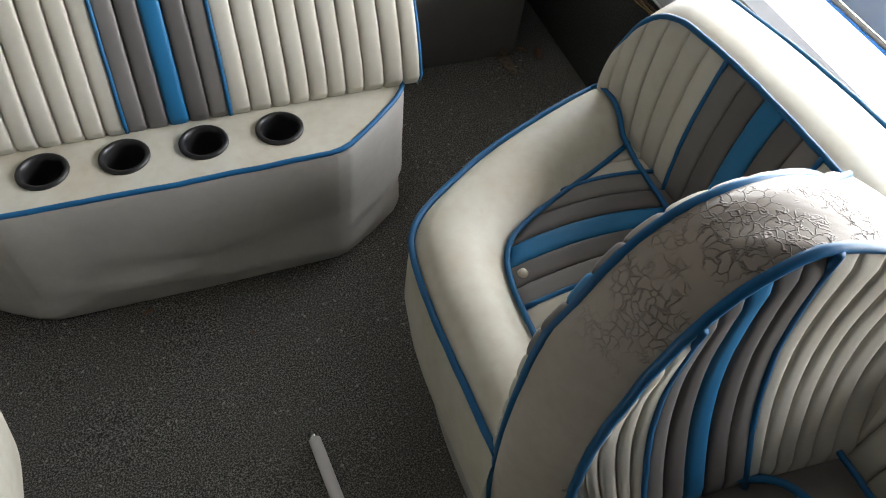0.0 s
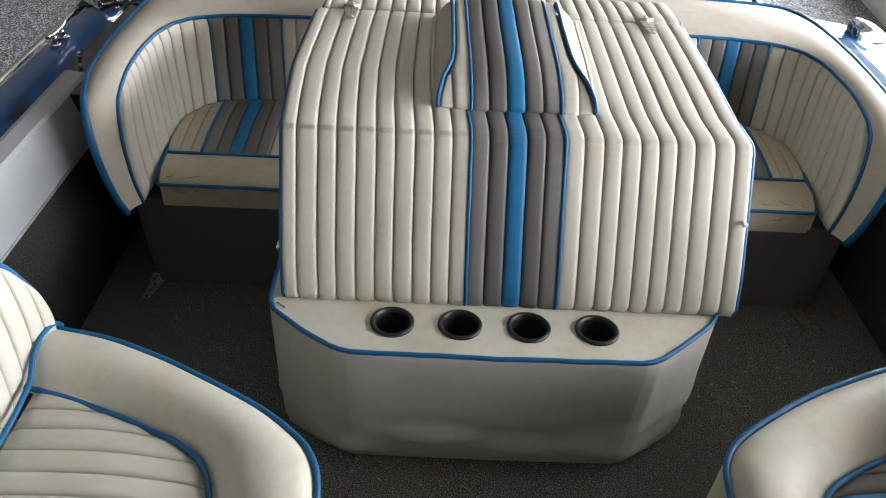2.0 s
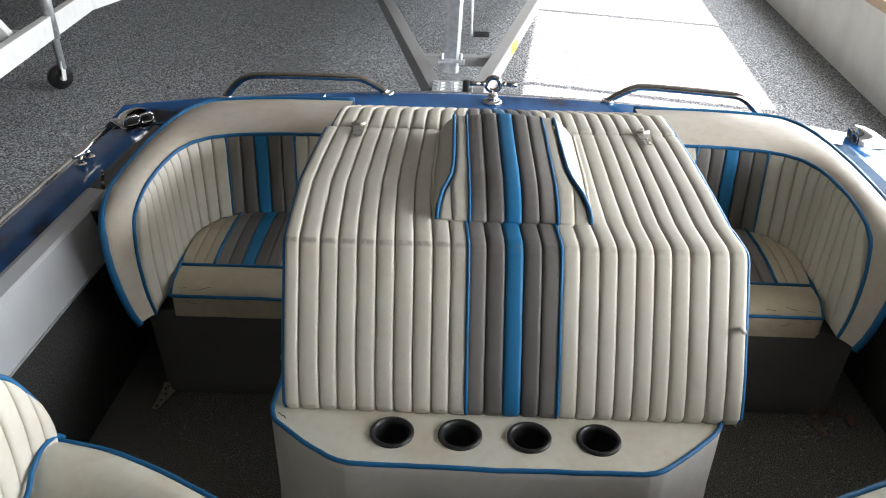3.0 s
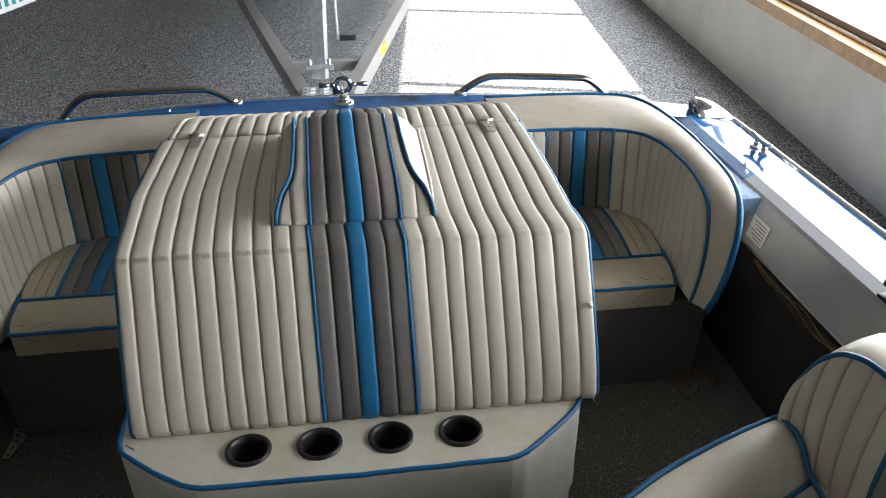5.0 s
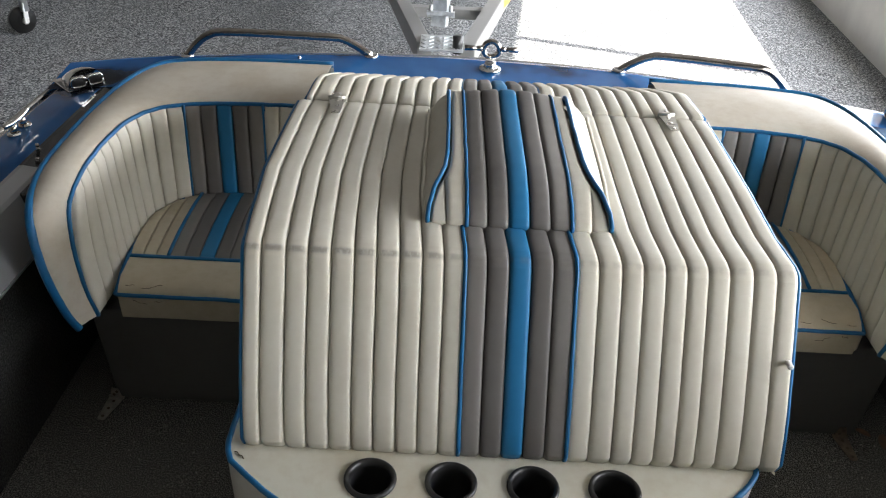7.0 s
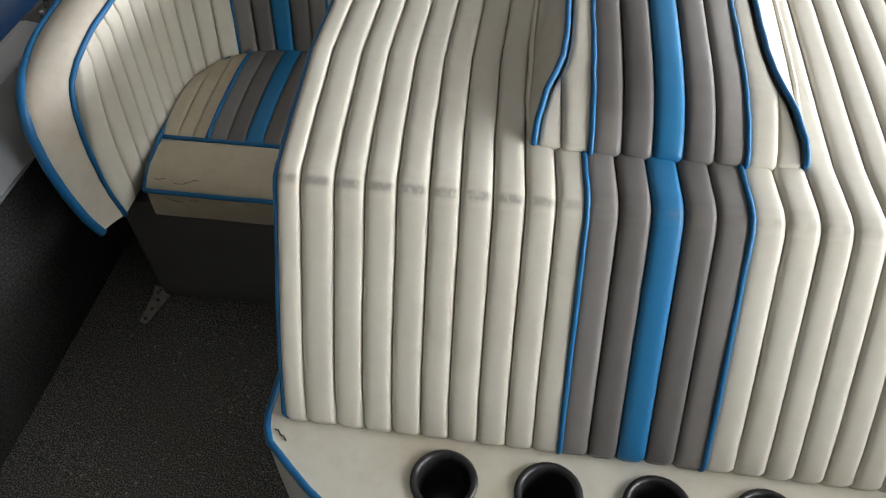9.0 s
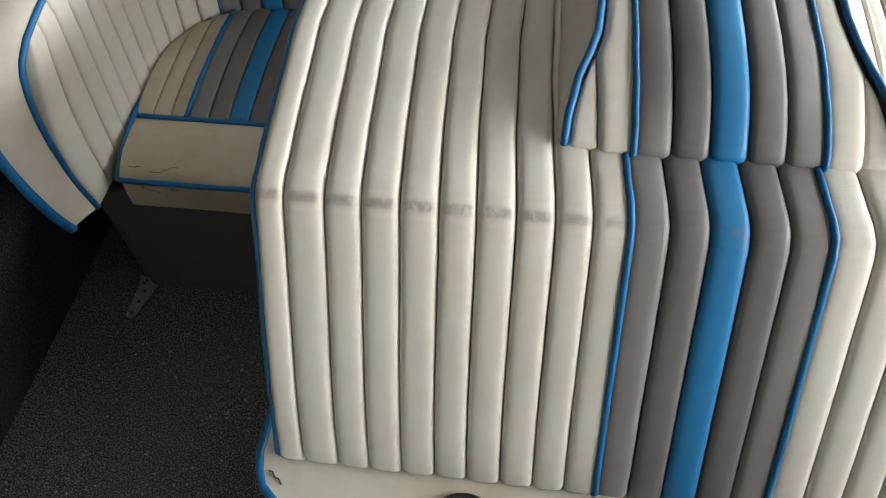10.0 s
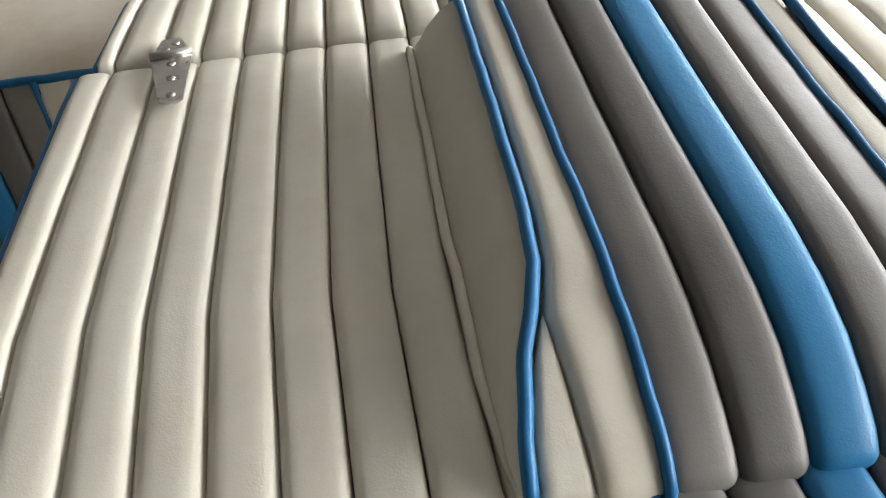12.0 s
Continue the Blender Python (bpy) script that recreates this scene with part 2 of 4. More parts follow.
    # pale stops: light wisps, with cloud reflections painted into the blue
    c = ramp(nodes, links, n.outputs[0], [(0.33, (0.012, 0.014, 0.02)), (0.42, (0.018, 0.10, 0.29)), (0.54, (0.028, 0.15, 0.40)), (0.63, (0.05, 0.19, 0.44)), (0.78, (0.13, 0.24, 0.42))])
    links.new(c.outputs[0], p.inputs["Base Color"])
    p.inputs["Roughness"].default_value = 0.09
    p.inputs["Specular IOR Level"].default_value = 0.22
    return m


HULL = hull_paint()
# pale blue carries the window's sky reflection in its base colour
QUARTER = plain("painted_sky_gelcoat", (0.15, 0.26, 0.42), 0.25, 0.1, 0.35, 5.0, 0.02, 0.15)
BLACK_GLOSS = plain("black_gloss_paint", (0.015, 0.016, 0.018), 0.15, 0.0, 0.3, 5.0, 0.0, 0.6)


# ---------------------------------------------------------------- building helpers
def thing(name, at, label, category, group="", kind=""):
    ob = new(name)
    ob.empty_display_size = 0.05
    ob.location = at
    return tagged(ob, label, category, group, kind)


def part(name, bm, mat, parent, label="", smooth=True):
    """One mesh, modelled in world places, hung under its thing or part."""
    base = Vector((0, 0, 0))
    up = parent
    while up is not None:
        base += up.location
        up = up.parent
    for v in bm.verts:
        v.co -= base
    me = bpy.data.meshes.new(name)
    bm.to_mesh(me)
    bm.free()
    me.materials.append(mat)
    if smooth:
        me.shade_smooth()
    ob = new(name, me)
    ob.parent = parent
    return tagged(ob, label)


def solid(name, bm, mat, label, category="", kind="structure", smooth=False, group=""):
    me = bpy.data.meshes.new(name)
    bm.to_mesh(me)
    bm.free()
    me.materials.append(mat)
    if smooth:
        me.shade_smooth()
    return tagged(new(name, me), label, category, group, kind)


def box_bm(lo, hi, m=None, bevel=0.0):
    bm = bmesh.new()
    bmesh.ops.create_cube(bm, size=1.0)
    for v in bm.verts:
        v.co = Vector([(a + b) / 2 + c * (b - a) for a, b, c in zip(lo, hi, v.co)])
    if bevel:
        bmesh.ops.bevel(bm, geom=bm.edges[:], offset=bevel, segments=2, affect="EDGES", profile=0.5)
    if m is not None:
        bmesh.ops.transform(bm, matrix=m, verts=bm.verts[:])
    return bm


def cyl_bm(a, b, r, n=16, r2=None, bevel=0.0):
    a, b = Vector(a), Vector(b)
    bm = bmesh.new()
    bmesh.ops.create_cone(bm, cap_ends=True, segments=n, radius1=r, radius2=r if r2 is None else r2, depth=(b - a).length)
    if bevel:
        bmesh.ops.bevel(bm, geom=[e for e in bm.edges if len(e.link_faces) == 2 and min(len(f.verts) for f in e.link_faces) != max(len(f.verts) for f in e.link_faces)], offset=bevel, segments=2, affect="EDGES")
    bmesh.ops.transform(bm, matrix=Matrix.Translation((a + b) / 2) @ (b - a).to_track_quat("Z", "Y").to_matrix().to_4x4(), verts=bm.verts[:])
    return bm


def joined(*bms):
    out = bms[0]
    for other in bms[1:]:
        me = bpy.data.meshes.new("join")
        other.to_mesh(me)
        other.free()
        out.from_mesh(me)
        bpy.data.meshes.remove(me)
    return out


def grid_bm(rows, closed=False):
    """A skin over rows of places of equal length."""
    bm = bmesh.new()
    vs = [[bm.verts.new(p) for p in row] for row in rows]
    for a, b in zip(vs, vs[1:]):
        for i in range(len(a) if closed else len(a) - 1):
            j = (i + 1) % len(a)
            bm.faces.new((a[i], a[j], b[j], b[i]))
    return bm


def spline(points, n):
    """A smooth line through points, n even steps along its length."""
    pts = [Vector(p) for p in points]
    ext = [2 * pts[0] - pts[1], *pts, 2 * pts[-1] - pts[-2]]
    dense = []
    for i in range(1, len(ext) - 2):
        p0, p1, p2, p3 = ext[i - 1 : i + 3]
        for k in range(16):
            t = k / 16
            dense.append(0.5 * (2 * p1 + (p2 - p0) * t + (2 * p0 - 5 * p1 + 4 * p2 - p3) * t * t + (3 * p1 - p0 - 3 * p2 + p3) * t**3))
    dense.append(pts[-1])
    return even(dense, n)


def even(dense, n):
    length = [0.0]
    for a, b in zip(dense, dense[1:]):
        length.append(length[-1] + (b - a).length)
    out, k = [], 0
    for i in range(n):
        want = length[-1] * i / (n - 1)
        while k < len(dense) - 2 and length[k + 1] < want:
            k += 1
        span = length[k + 1] - length[k]
        out.append(dense[k].lerp(dense[k + 1], (want - length[k]) / span if span else 0))
    return out


def tube_bm(points, r, n=7, cap=True):
    bm = bmesh.new()
    rings, up = [], None
    for i, p in enumerate(points):
        d = (points[min(i + 1, len(points) - 1)] - points[max(i - 1, 0)]).normalized()
        if up is None:
            up = d.orthogonal().normalized()
        up = (up - d * up.dot(d)).normalized()
        side = d.cross(up)
        rings.append([bm.verts.new(p + r * (math.cos(a) * up + math.sin(a) * side)) for a in (2 * math.pi * k / n for k in range(n))])
    for a, b in zip(rings, rings[1:]):
        for i in range(n):
            bm.faces.new((a[i], a[(i + 1) % n], b[(i + 1) % n], b[i]))
    if cap:
        bm.faces.new(rings[0][::-1])
        bm.faces.new(rings[-1])
    return bm


def piping(points, parent, r=0.005, name="piping", mat=None, label=""):
    wob = [p + Vector((noise.noise(p * 30), noise.noise(p * 30 + Vector((9, 0, 0))), noise.noise(p * 30 + Vector((0, 9, 0))))) * 0.0012 for p in points]
    return part(name, tube_bm(wob, r), mat or PIPE, parent, label or "blue vinyl piping")


def normal_at(S, u, v, out, e=1e-3):
    n = (S(min(u + e, 1), v) - S(max(u - e, 0), v)).cross(S(u, v + e) - S(u, v - e)).normalized()
    return n if n.dot(out) > 0 else -n


def pleats(S, us, edges, mats, parent, out, bulge=0.010, nseg=10, ends=(0.02, 0.02), puffy=0.45):
    """Padded pleats, one mesh each, sewn down along the edges; S(u, v) is the surface, out a way that faces outwards."""
    made = []
    for (v0, v1), mat in zip(zip(edges, edges[1:]), mats):
        rows = []
        for u in us:
            row = []
            fall = 1.0
            if ends[0]:
                fall *= min(1.0, max(0.0, (u - us[0]) / ends[0])) ** 0.5
            if ends[1]:
                fall *= min(1.0, max(0.0, (us[-1] - u) / ends[1])) ** 0.5
            for k in range(nseg + 1):
                w = 0.5 - 0.5 * math.cos(math.pi * k / nseg)
                v = v0 + (v1 - v0) * w
                p = S(u, v)
                full = max(0.0, 1 - abs(2 * w - 1) ** 4.2) ** puffy
                wrinkle = 1 + 0.10 * noise.noise(p * 14) + 0.05 * noise.noise(p * 45)
                n = normal_at(S, u, min(max(v, edges[0] + 0.002), edges[-1] - 0.002), out(u, v) if callable(out) else out)
                row.append(p + n * (bulge * full * fall * wrinkle - 0.012 * (1 - full) ** 5))
            rows.append(row)
        made.append(part("pleat", grid_bm(rows), mat, parent))
    return made


def slab(S, us, vs, thick, out):
    """A closed core under a pleated surface."""
    top, low = [], []
    for u in us:
        ns = [normal_at(S, u, v, out(u, v) if callable(out) else out) for v in vs]
        top.append([S(u, v) - n * 0.011 for v, n in zip(vs, ns)])
        low.append([S(u, v) - n * thick for v, n in zip(vs, ns)])
    return grid_bm([t + l[::-1] for t, l in zip(top, low)], closed=True)


def profile(points, n_between=6):
    """Even parameters along a bent line of places, with its corners kept; gives the line and the corner parameters."""
    pts = [Vector(p) for p in points]
    length = [0.0]
    for a, b in zip(pts, pts[1:]):
        length.append(length[-1] + (b - a).length)
    at = [x / length[-1] for x in length]
    us = sorted({round(a + (b - a) * k / n_between, 6) for a, b in zip(at, at[1:]) for k in range(n_between + 1)})

    def line(u):
        u = min(max(u, 0.0), 1.0)
        for i in range(len(at) - 1):
            if u <= at[i + 1] + 1e-9:
                t = (u - at[i]) / max(at[i + 1] - at[i], 1e-9)
                return pts[i].lerp(pts[i + 1], t)
        return pts[-1]

    return line, us, at


def ring_bm(centre, r_out, r_in, depth, n=28):
    """An upright cup: a rolled flange and a tapered well."""
    c = Vector(centre)
    prof = [(r_out, 0.0), (r_out, 0.004), (r_out - 0.003, 0.0065), (r_in + 0.004, 0.0065), (r_in, 0.004), (r_in - 0.001, -0.01), (r_in * 0.9, -depth), (0.001, -depth - 0.002)]
    rows = [[c + Vector((r * math.cos(2 * math.pi * k / n), r * math.sin(2 * math.pi * k / n), z)) for k in range(n)] for r, z in prof]
    return grid_bm(rows, closed=True)


# ---------------------------------------------------------------- the room
def room_box(name, lo, hi, mat, label, category="", kind="structure"):
    return solid(name, box_bm(lo, hi, ROOM), mat, label, category, kind)


ground = bmesh.new()
bmesh.ops.create_grid(ground, x_segments=2, y_segments=2, size=60.0)
bmesh.ops.translate(ground, vec=(0, 0, GROUND), verts=ground.verts[:])
solid("ground", ground, SHOW_CARPET, "speckled grey looped showroom carpet", "floor")
SILL, HEAD = 0.02, 2.75
room_box("wall_window_side", (0, -12, GROUND), (0.25, 22, SILL - 0.04), WALL, "white painted low wall under the showroom windows", "wall")
room_box("wall_over_windows", (0, -12, HEAD), (0.25, 22, 3.8), WALL, "white painted wall strip over the windows", "wall")
# unseen walls added to close the room; their dark tone limits bounce
room_box("wall_far", (-14, 20, GROUND), (0, 20.2, 3.8), FAR_WALL, "plain dark far wall, unseen, toned to limit bounce", "wall")
room_box("wall_left", (-14.2, -12, GROUND), (-14, 20.2, 3.8), FAR_WALL, "plain dark side wall, unseen, toned to limit bounce", "wall")
room_box("wall_behind", (-14, -12.2, GROUND), (0.25, -12, 3.8), FAR_WALL, "plain dark wall behind, unseen, toned to limit bounce", "wall")
# ceiling added out of view; its dark tone keeps the top fill low
room_box("ceiling", (-14.2, -12.2, 3.8), (0.5, 20.2, 4.0), CEILING, "plain dark grey ceiling, unseen, toned to cut top light", "ceiling")
room_box("window_sill", (-0.06, -12, SILL - 0.10), (0.25, 20, SILL), WOOD, "varnished oak window sill board", "sill")
# added out of view: stops direct sun from reaching the starboard gunwale
room_box("wall_sun_stop", (0, -12, 2.36), (0.25, 1.97, HEAD), WALL, "white unseen strip added to keep sun off the gunwale", "wall")
room_box("wall_pier", (0, -12, SILL - 0.04), (0.25, -2.6, 2.36), WALL, "white painted wall beside the windows", "wall")
for i, y in enumerate((-1.42, 1.97, 5.36, 8.75, 12.14, 15.53)):
    w = thing("window_%d" % (i + 1), ROOM @ Vector((0.12, y, SILL)), "large showroom window in a dark metal frame", "window", "showroom windows", "structure")
    part("window_frame", box_bm((0.06, y - 0.05, SILL), (0.16, y + 0.05, HEAD), ROOM, 0.004), FRAME, w, "dark brown upright frame bar", False)
    part("window_frame", box_bm((0.06, y + 0.05, SILL), (0.16, y + 3.34, SILL + 0.08), ROOM, 0.004), FRAME, w, "dark brown bottom rail", False)
    part("window_frame", box_bm((0.04, y + 0.05, SILL + 0.005), (0.06, y + 3.34, SILL + 0.03), ROOM, 0.002), STEEL, w, "bright metal glazing strip", False)
yard = box_bm((0.3, -30, GROUND - 0.05), (30, 40, GROUND + 0.01), ROOM)
solid("pavement", yard, plain("pale_concrete", (0.42, 0.41, 0.39), 0.85, 0.0, 0.12, 1.5, 0.2), "sunlit pale concrete pavement outside", "pavement")


# ---------------------------------------------------------------- the boat's shell
floor = grid_bm([[Vector((x, y, 0.0015 * noise.noise(Vector((x * 6, y * 6, 0))))) for x in np.linspace(-1.2, 1.2, 40)] for y in np.linspace(-3.2, 1.0, 60)])
solid("floor", floor, FLOOR_CARPET, "dark brown-grey looped boat carpet, worn and littered with lint", "boat floor", smooth=True)
hull_low = box_bm((-1.25, -3.3, -0.5), (1.25, 1.15, -0.02), None, 0.12)
solid("hull_bottom", hull_low, HULL, "glossy blue boat hull", "hull", smooth=True)


def side_shell(m, name):
    """Side wall, gunwale and inner panel of one side, drawn out along the boat."""
    prof = [(1.10, 0.0), (1.10, 0.40), (1.085, 0.415), (1.08, 0.425), (1.112, 0.548), (1.12, 0.556), (1.158, 0.561), (1.170, 0.559), (1.30, 0.545), (1.335, 0.53), (1.34, 0.50), (1.30, 0.1), (1.15, -0.45)]
    ys = np.linspace(-3.2, 1.06, 24)
    cut = lambda a, b: grid_bm([[Vector((m * x, y, z)) for x, z in prof[a:b]] for y in ys])  # noqa: E731
    solid("wall_side_" + name, cut(0, 3), WALL_CARPET, "dark grey carpeted inner side of the boat", "boat side")
    solid("trim_side_panel_" + name, cut(2, 5), GEL, "smooth light grey gelcoat side panel", "side panel")
    strip = lambda a, b, u, v: grid_bm([[Vector((m * x, y, z)) for x, z in prof[a:b]] for y in np.linspace(u, v, 16)])  # noqa: E731
    solid("trim_coaming_" + name, strip(4, 8, -3.2, 0.52), GEL, "glossy pale grey gelcoat coaming", "coaming")
    # starboard strip gets the colour with the sky reflection painted in
    solid("trim_quarter_" + name, strip(4, 8, 0.52, 1.06), QUARTER if m > 0 else BLACK_GLOSS, "glossy painted quarter deck beside the seat pad", "deck")
    solid("gunwale_" + name, cut(7, 13), HULL, "glossy blue painted gunwale with dark fades", "gunwale", smooth=True)
    lip = tube_bm([Vector((m * 1.079, y, 0.421)) for y in np.linspace(-3.2, 0.45, 12)], 0.003)
    solid("trim_panel_lip_" + name, lip, STEEL, "thin bright metal strip along the panel's lower edge", "trim", smooth=True)
    rub = tube_bm([Vector((m * 1.345, y, 0.525)) for y in np.linspace(-3.2, 1.19, 24)], 0.012)
    solid("trim_rub_rail_" + name, rub, CHROME, "thin bright metal rub rail along the gunwale", "rub rail", smooth=True)


side_shell(-1, "port")
side_shell(1, "starboard")


def deck_z(x):
    return 0.615 - 0.062 * (x / 1.25) ** 2


def deck_start(x):
    return 0.84 + 0.19 * min(1.0, max(0.0, (abs(x) - 0.90) / 0.12))


def deck_end(x):
    return 1.345 - 0.045 * x - 0.10 * (abs(x) / 1.3) ** 2.2


rows = []
for k in range(14):
    t = k / 13
    rows.append([Vector((x - 0.03 * t, deck_start(x) + (deck_end(x) - deck_start(x)) * t, deck_z(x) - 0.02 * max(0, t - 0.9) * 10)) for x in np.linspace(-1.335, 1.335, 60)])
for drop in (0.03, 0.1, 0.6, 1.0):
    rows.append([Vector((x - 0.03, deck_end(x) + 0.012 - 0.1 * drop, deck_z(x) - 0.02 - drop)) for x in np.linspace(-1.335, 1.335, 60)])
solid("deck", grid_bm(rows), HULL, "glossy blue painted stern deck", "deck", smooth=True)
lip = tube_bm([Vector((x - 0.03, deck_end(x) + 0.008, deck_z(x) - 0.025)) for x in np.linspace(-1.33, 1.33, 60)], 0.010)
solid("trim_deck_edge", lip, CHROME, "thin bright metal strip along the stern edge", "trim", smooth=True)
back = box_bm((-1.05, 0.86, 0.0), (1.05, 0.95, 0.6))
solid("wall_stern", back, WALL_CARPET, "dark carpeted stern bulkhead behind the seats", "bulkhead")
for m, name in ((-1, "port"), (1, "starboard")):
    # starboard ledge likewise has its sky reflection in the colour
    sh = box_bm((min(m * 0.99, m * 1.113), 0.40, 0.50), (max(m * 0.99, m * 1.113), 1.0, 0.551), None, 0.002)
    solid("trim_ledge_" + name, sh, QUARTER if m > 0 else BLACK_GLOSS, "glossy painted ledge under the seat pad", "deck")
solid("wall_bow", box_bm((-1.2, -3.3, 0), (1.2, -3.2, 0.9)), WALL_CARPET, "dark carpeted forward bulkhead", "bulkhead")


# ---------------------------------------------------------------- engine box and padded hatch
SEAMS_LEFT = [-0.490, -0.459, -0.415, -0.376, -0.335, -0.294, -0.255, -0.214, -0.174, -0.136]
STRIPES = [-0.099 + 0.0392 * k for k in range(6)]
SEAMS_RIGHT = [0.138, 0.179, 0.217, 0.256, 0.294, 0.331, 0.369, 0.411, 0.452, 0.488]
MID = [GREY, DARK_GREY, BLUE, DARK_GREY, GREY]
COVER = SEAMS_LEFT + STRIPES + SEAMS_RIGHT


def drift(y):
    """The hatch's middle line sits a little askew in the boat."""
    return float(np.interp(y, [-0.15, -0.02, 0.10, 0.25, 0.56], [0.008, 0.004, -0.006, -0.012, -0.012]))


def narrow(y):
    return float(np.interp(y, [0.25, 0.60], [1.0, 0.968]))


def engine_hatch():
    hatch = thing("engine_hatch", (0, 0, 0.37), "cream pleated vinyl engine hatch pad with grey and blue stripes", "engine cover")
    line, us, at = profile([(0, -0.128, 0.366), (0, -0.150, 0.374), (0, -0.156, 0.392), (0, -0.012, 0.692), (0, -0.002, 0.704), (0, 0.014, 0.709), (0, 0.10, 0.713), (0, 0.25, 0.727), (0, 0.560, 0.745), (0, 0.567, 0.738)], 7)

    def S(u, v):
        p = line(u)
        low = max(0.0, (0.48 - p.z) / 0.11)
        s = (1 - 0.010 * low * low + 0.003 * math.sin(u * 9)) * narrow(p.y)
        return Vector((v * s + drift(p.y), p.y, p.z))

    out = Vector((0, -0.5, 1))
    pleats(S, us, COVER, [CREAM] * 10 + MID + [CREAM] * 10, hatch, out, 0.0078)
    part("core", slab(S, us[17:], np.linspace(COVER[0] + 0.004, COVER[-1] - 0.004, 9), 0.05, out), CREAM, hatch)
    for v in (STRIPES[0], STRIPES[-1]):
        piping([S(u, v) + normal_at(S, u, v, out) * 0.0065 for u in us[7:]], hatch, 0.004)
    for v in (COVER[0], COVER[-1]):
        piping([S(u, v * 1.002) + Vector((0, 0, -0.001)) for u in us[5:]], hatch, 0.005)
    return hatch


engine_hatch()


def rear_panel():
    pad = thing("rear_pad", (0, 0.6, 0.7), "narrow cream pleated vinyl pad behind the hatch", "pad")
    line, us, at = profile([(0, 0.569, 0.735), (0, 0.578, 0.746), (0, 0.73, 0.737), (0, 0.84, 0.706), (0, 0.868, 0.676), (0, 0.872, 0.65)], 5)

    def S(u, v):
        p = line(u)
        return Vector((drift(p.y) + v * narrow(p.y) * (1 - 0.10 * max(0, (p.y - 0.70) / 0.17) ** 2), p.y, p.z))

    out = Vector((0, 0.3, 1))
    cover = [COVER[0] + 0.014, *COVER[1:]]
    pleats(S, us, cover, [CREAM] * 10 + MID + [CREAM] * 10, pad, out, 0.011, ends=(0.06, 0.05))
    part("core", slab(S, us, np.linspace(cover[0] + 0.006, cover[-1] - 0.006, 9), 0.04, out), CREAM, pad)
    for v in (cover[0], cover[-1]):
        piping([S(u, v) for u in us], pad, 0.006)
    for v in (STRIPES[0], STRIPES[-1]):
        piping([S(u, v) + normal_at(S, u, v, out) * 0.004 for u in us[1:]], pad, 0.0042)
    piping(spline([(-0.56, 0.99, 0.628), (-0.3, 0.93, 0.64), (0, 0.925, 0.642), (0.3, 0.93, 0.64), (0.56, 0.99, 0.628)], 30), pad, 0.012, "edge_trim", PIPE, "blue vinyl edge trim along the deck")


rear_panel()


def head_pillow():
    """Wedge cushion on the hatch: low and wide in front, high and narrow behind."""
    pil = thing("head_pillow", (0, 0.09, 0.72), "raised wedge-shaped head cushion with grey and blue pleats", "cushion")
    line, us, at = profile([(0, 0.096, 0.708), (0, 0.088, 0.713), (0, 0.087, 0.722), (0, 0.095, 0.731), (0, 0.112, 0.744), (0, 0.137, 0.759), (0, 0.168, 0.770), (0, 0.21, 0.779), (0, 0.265, 0.785), (0, 0.34, 0.793), (0, 0.42, 0.803), (0, 0.50, 0.813), (0, 0.518, 0.810), (0, 0.528, 0.79)], 4)

    def half(y):
        return float(np.interp(y, [0.085, 0.11, 0.15, 0.18, 0.21, 0.25, 0.30, 0.5], [0.164, 0.162, 0.152, 0.141, 0.133, 0.1285, 0.1265, 0.1245]))

    def rim(y):
        """Seam of the outer pleat; it runs into the outer welt behind the flare."""
        return min(half(y) - 0.001, 0.135 + 0.06 * (y - 0.09))

    out = Vector((0, -0.2, 1))

    def S2(u, v):
        """Stripes keep their width; the outer pleats take up the flare."""
        p = line(u)
        h, r = half(p.y), rim(p.y)
        a = abs(v)
        if a > 0.134:
            a = r + (a - 0.134) / 0.026 * (h - r)
        elif a > 0.097:
            a = 0.097 + (a - 0.097) / 0.037 * (r - 0.097)
        sag = 0.010 * min(1.0, abs(v) / 0.097) ** 2 * min(1.0, (p.y - 0.085) / 0.05)
        return Vector((0.002 - 0.012 * (p.y - 0.09) / 0.4 + math.copysign(a, v), p.y, p.z - sag))

    edges = [-0.134, *[-0.097 + 0.0388 * k for k in range(6)], 0.134]
    pleats(S2, us, edges, [CREAM, *MID, CREAM], pil, out, 0.008, ends=(0.012, 0.03))
    low_us = [u for u in us if line(u).y < 0.186]
    for a, b in ((-0.16, -0.134), (0.134, 0.16)):
        pleats(S2, low_us, [a, b], [CREAM], pil, out, 0.004, ends=(0.012, 0.05))
    for v in (-0.097, 0.097):
        piping([S2(u, v) + normal_at(S2, u, v, out) * 0.0075 for u in us[2:]], pil, 0.0038)
    for m in (-1, 1):
        edge = [S2(u, m * 0.16) + Vector((m * 0.004, 0, 0.004)) for u in us[4:]]
        piping([p + Vector((m * 0.002, 0, 0.003)) for p in edge], pil, 0.0045)
        foot = []
        for p in edge:
            x = float(np.interp(p.y, [0.085, 0.11, 0.17, 0.30, 0.5], [0.166, 0.172, 0.178, 0.181, 0.180]))
            foot.append(Vector((m * x - 0.002, p.y + 0.006 * (p.y > 0.50), float(np.interp(p.y, [0.09, 0.25, 0.56], [0.716, 0.731, 0.748])))))
        mid = [a.lerp(b, 0.5) + Vector((m * 0.006, 0, 0.004)) for a, b in zip(edge, foot)]
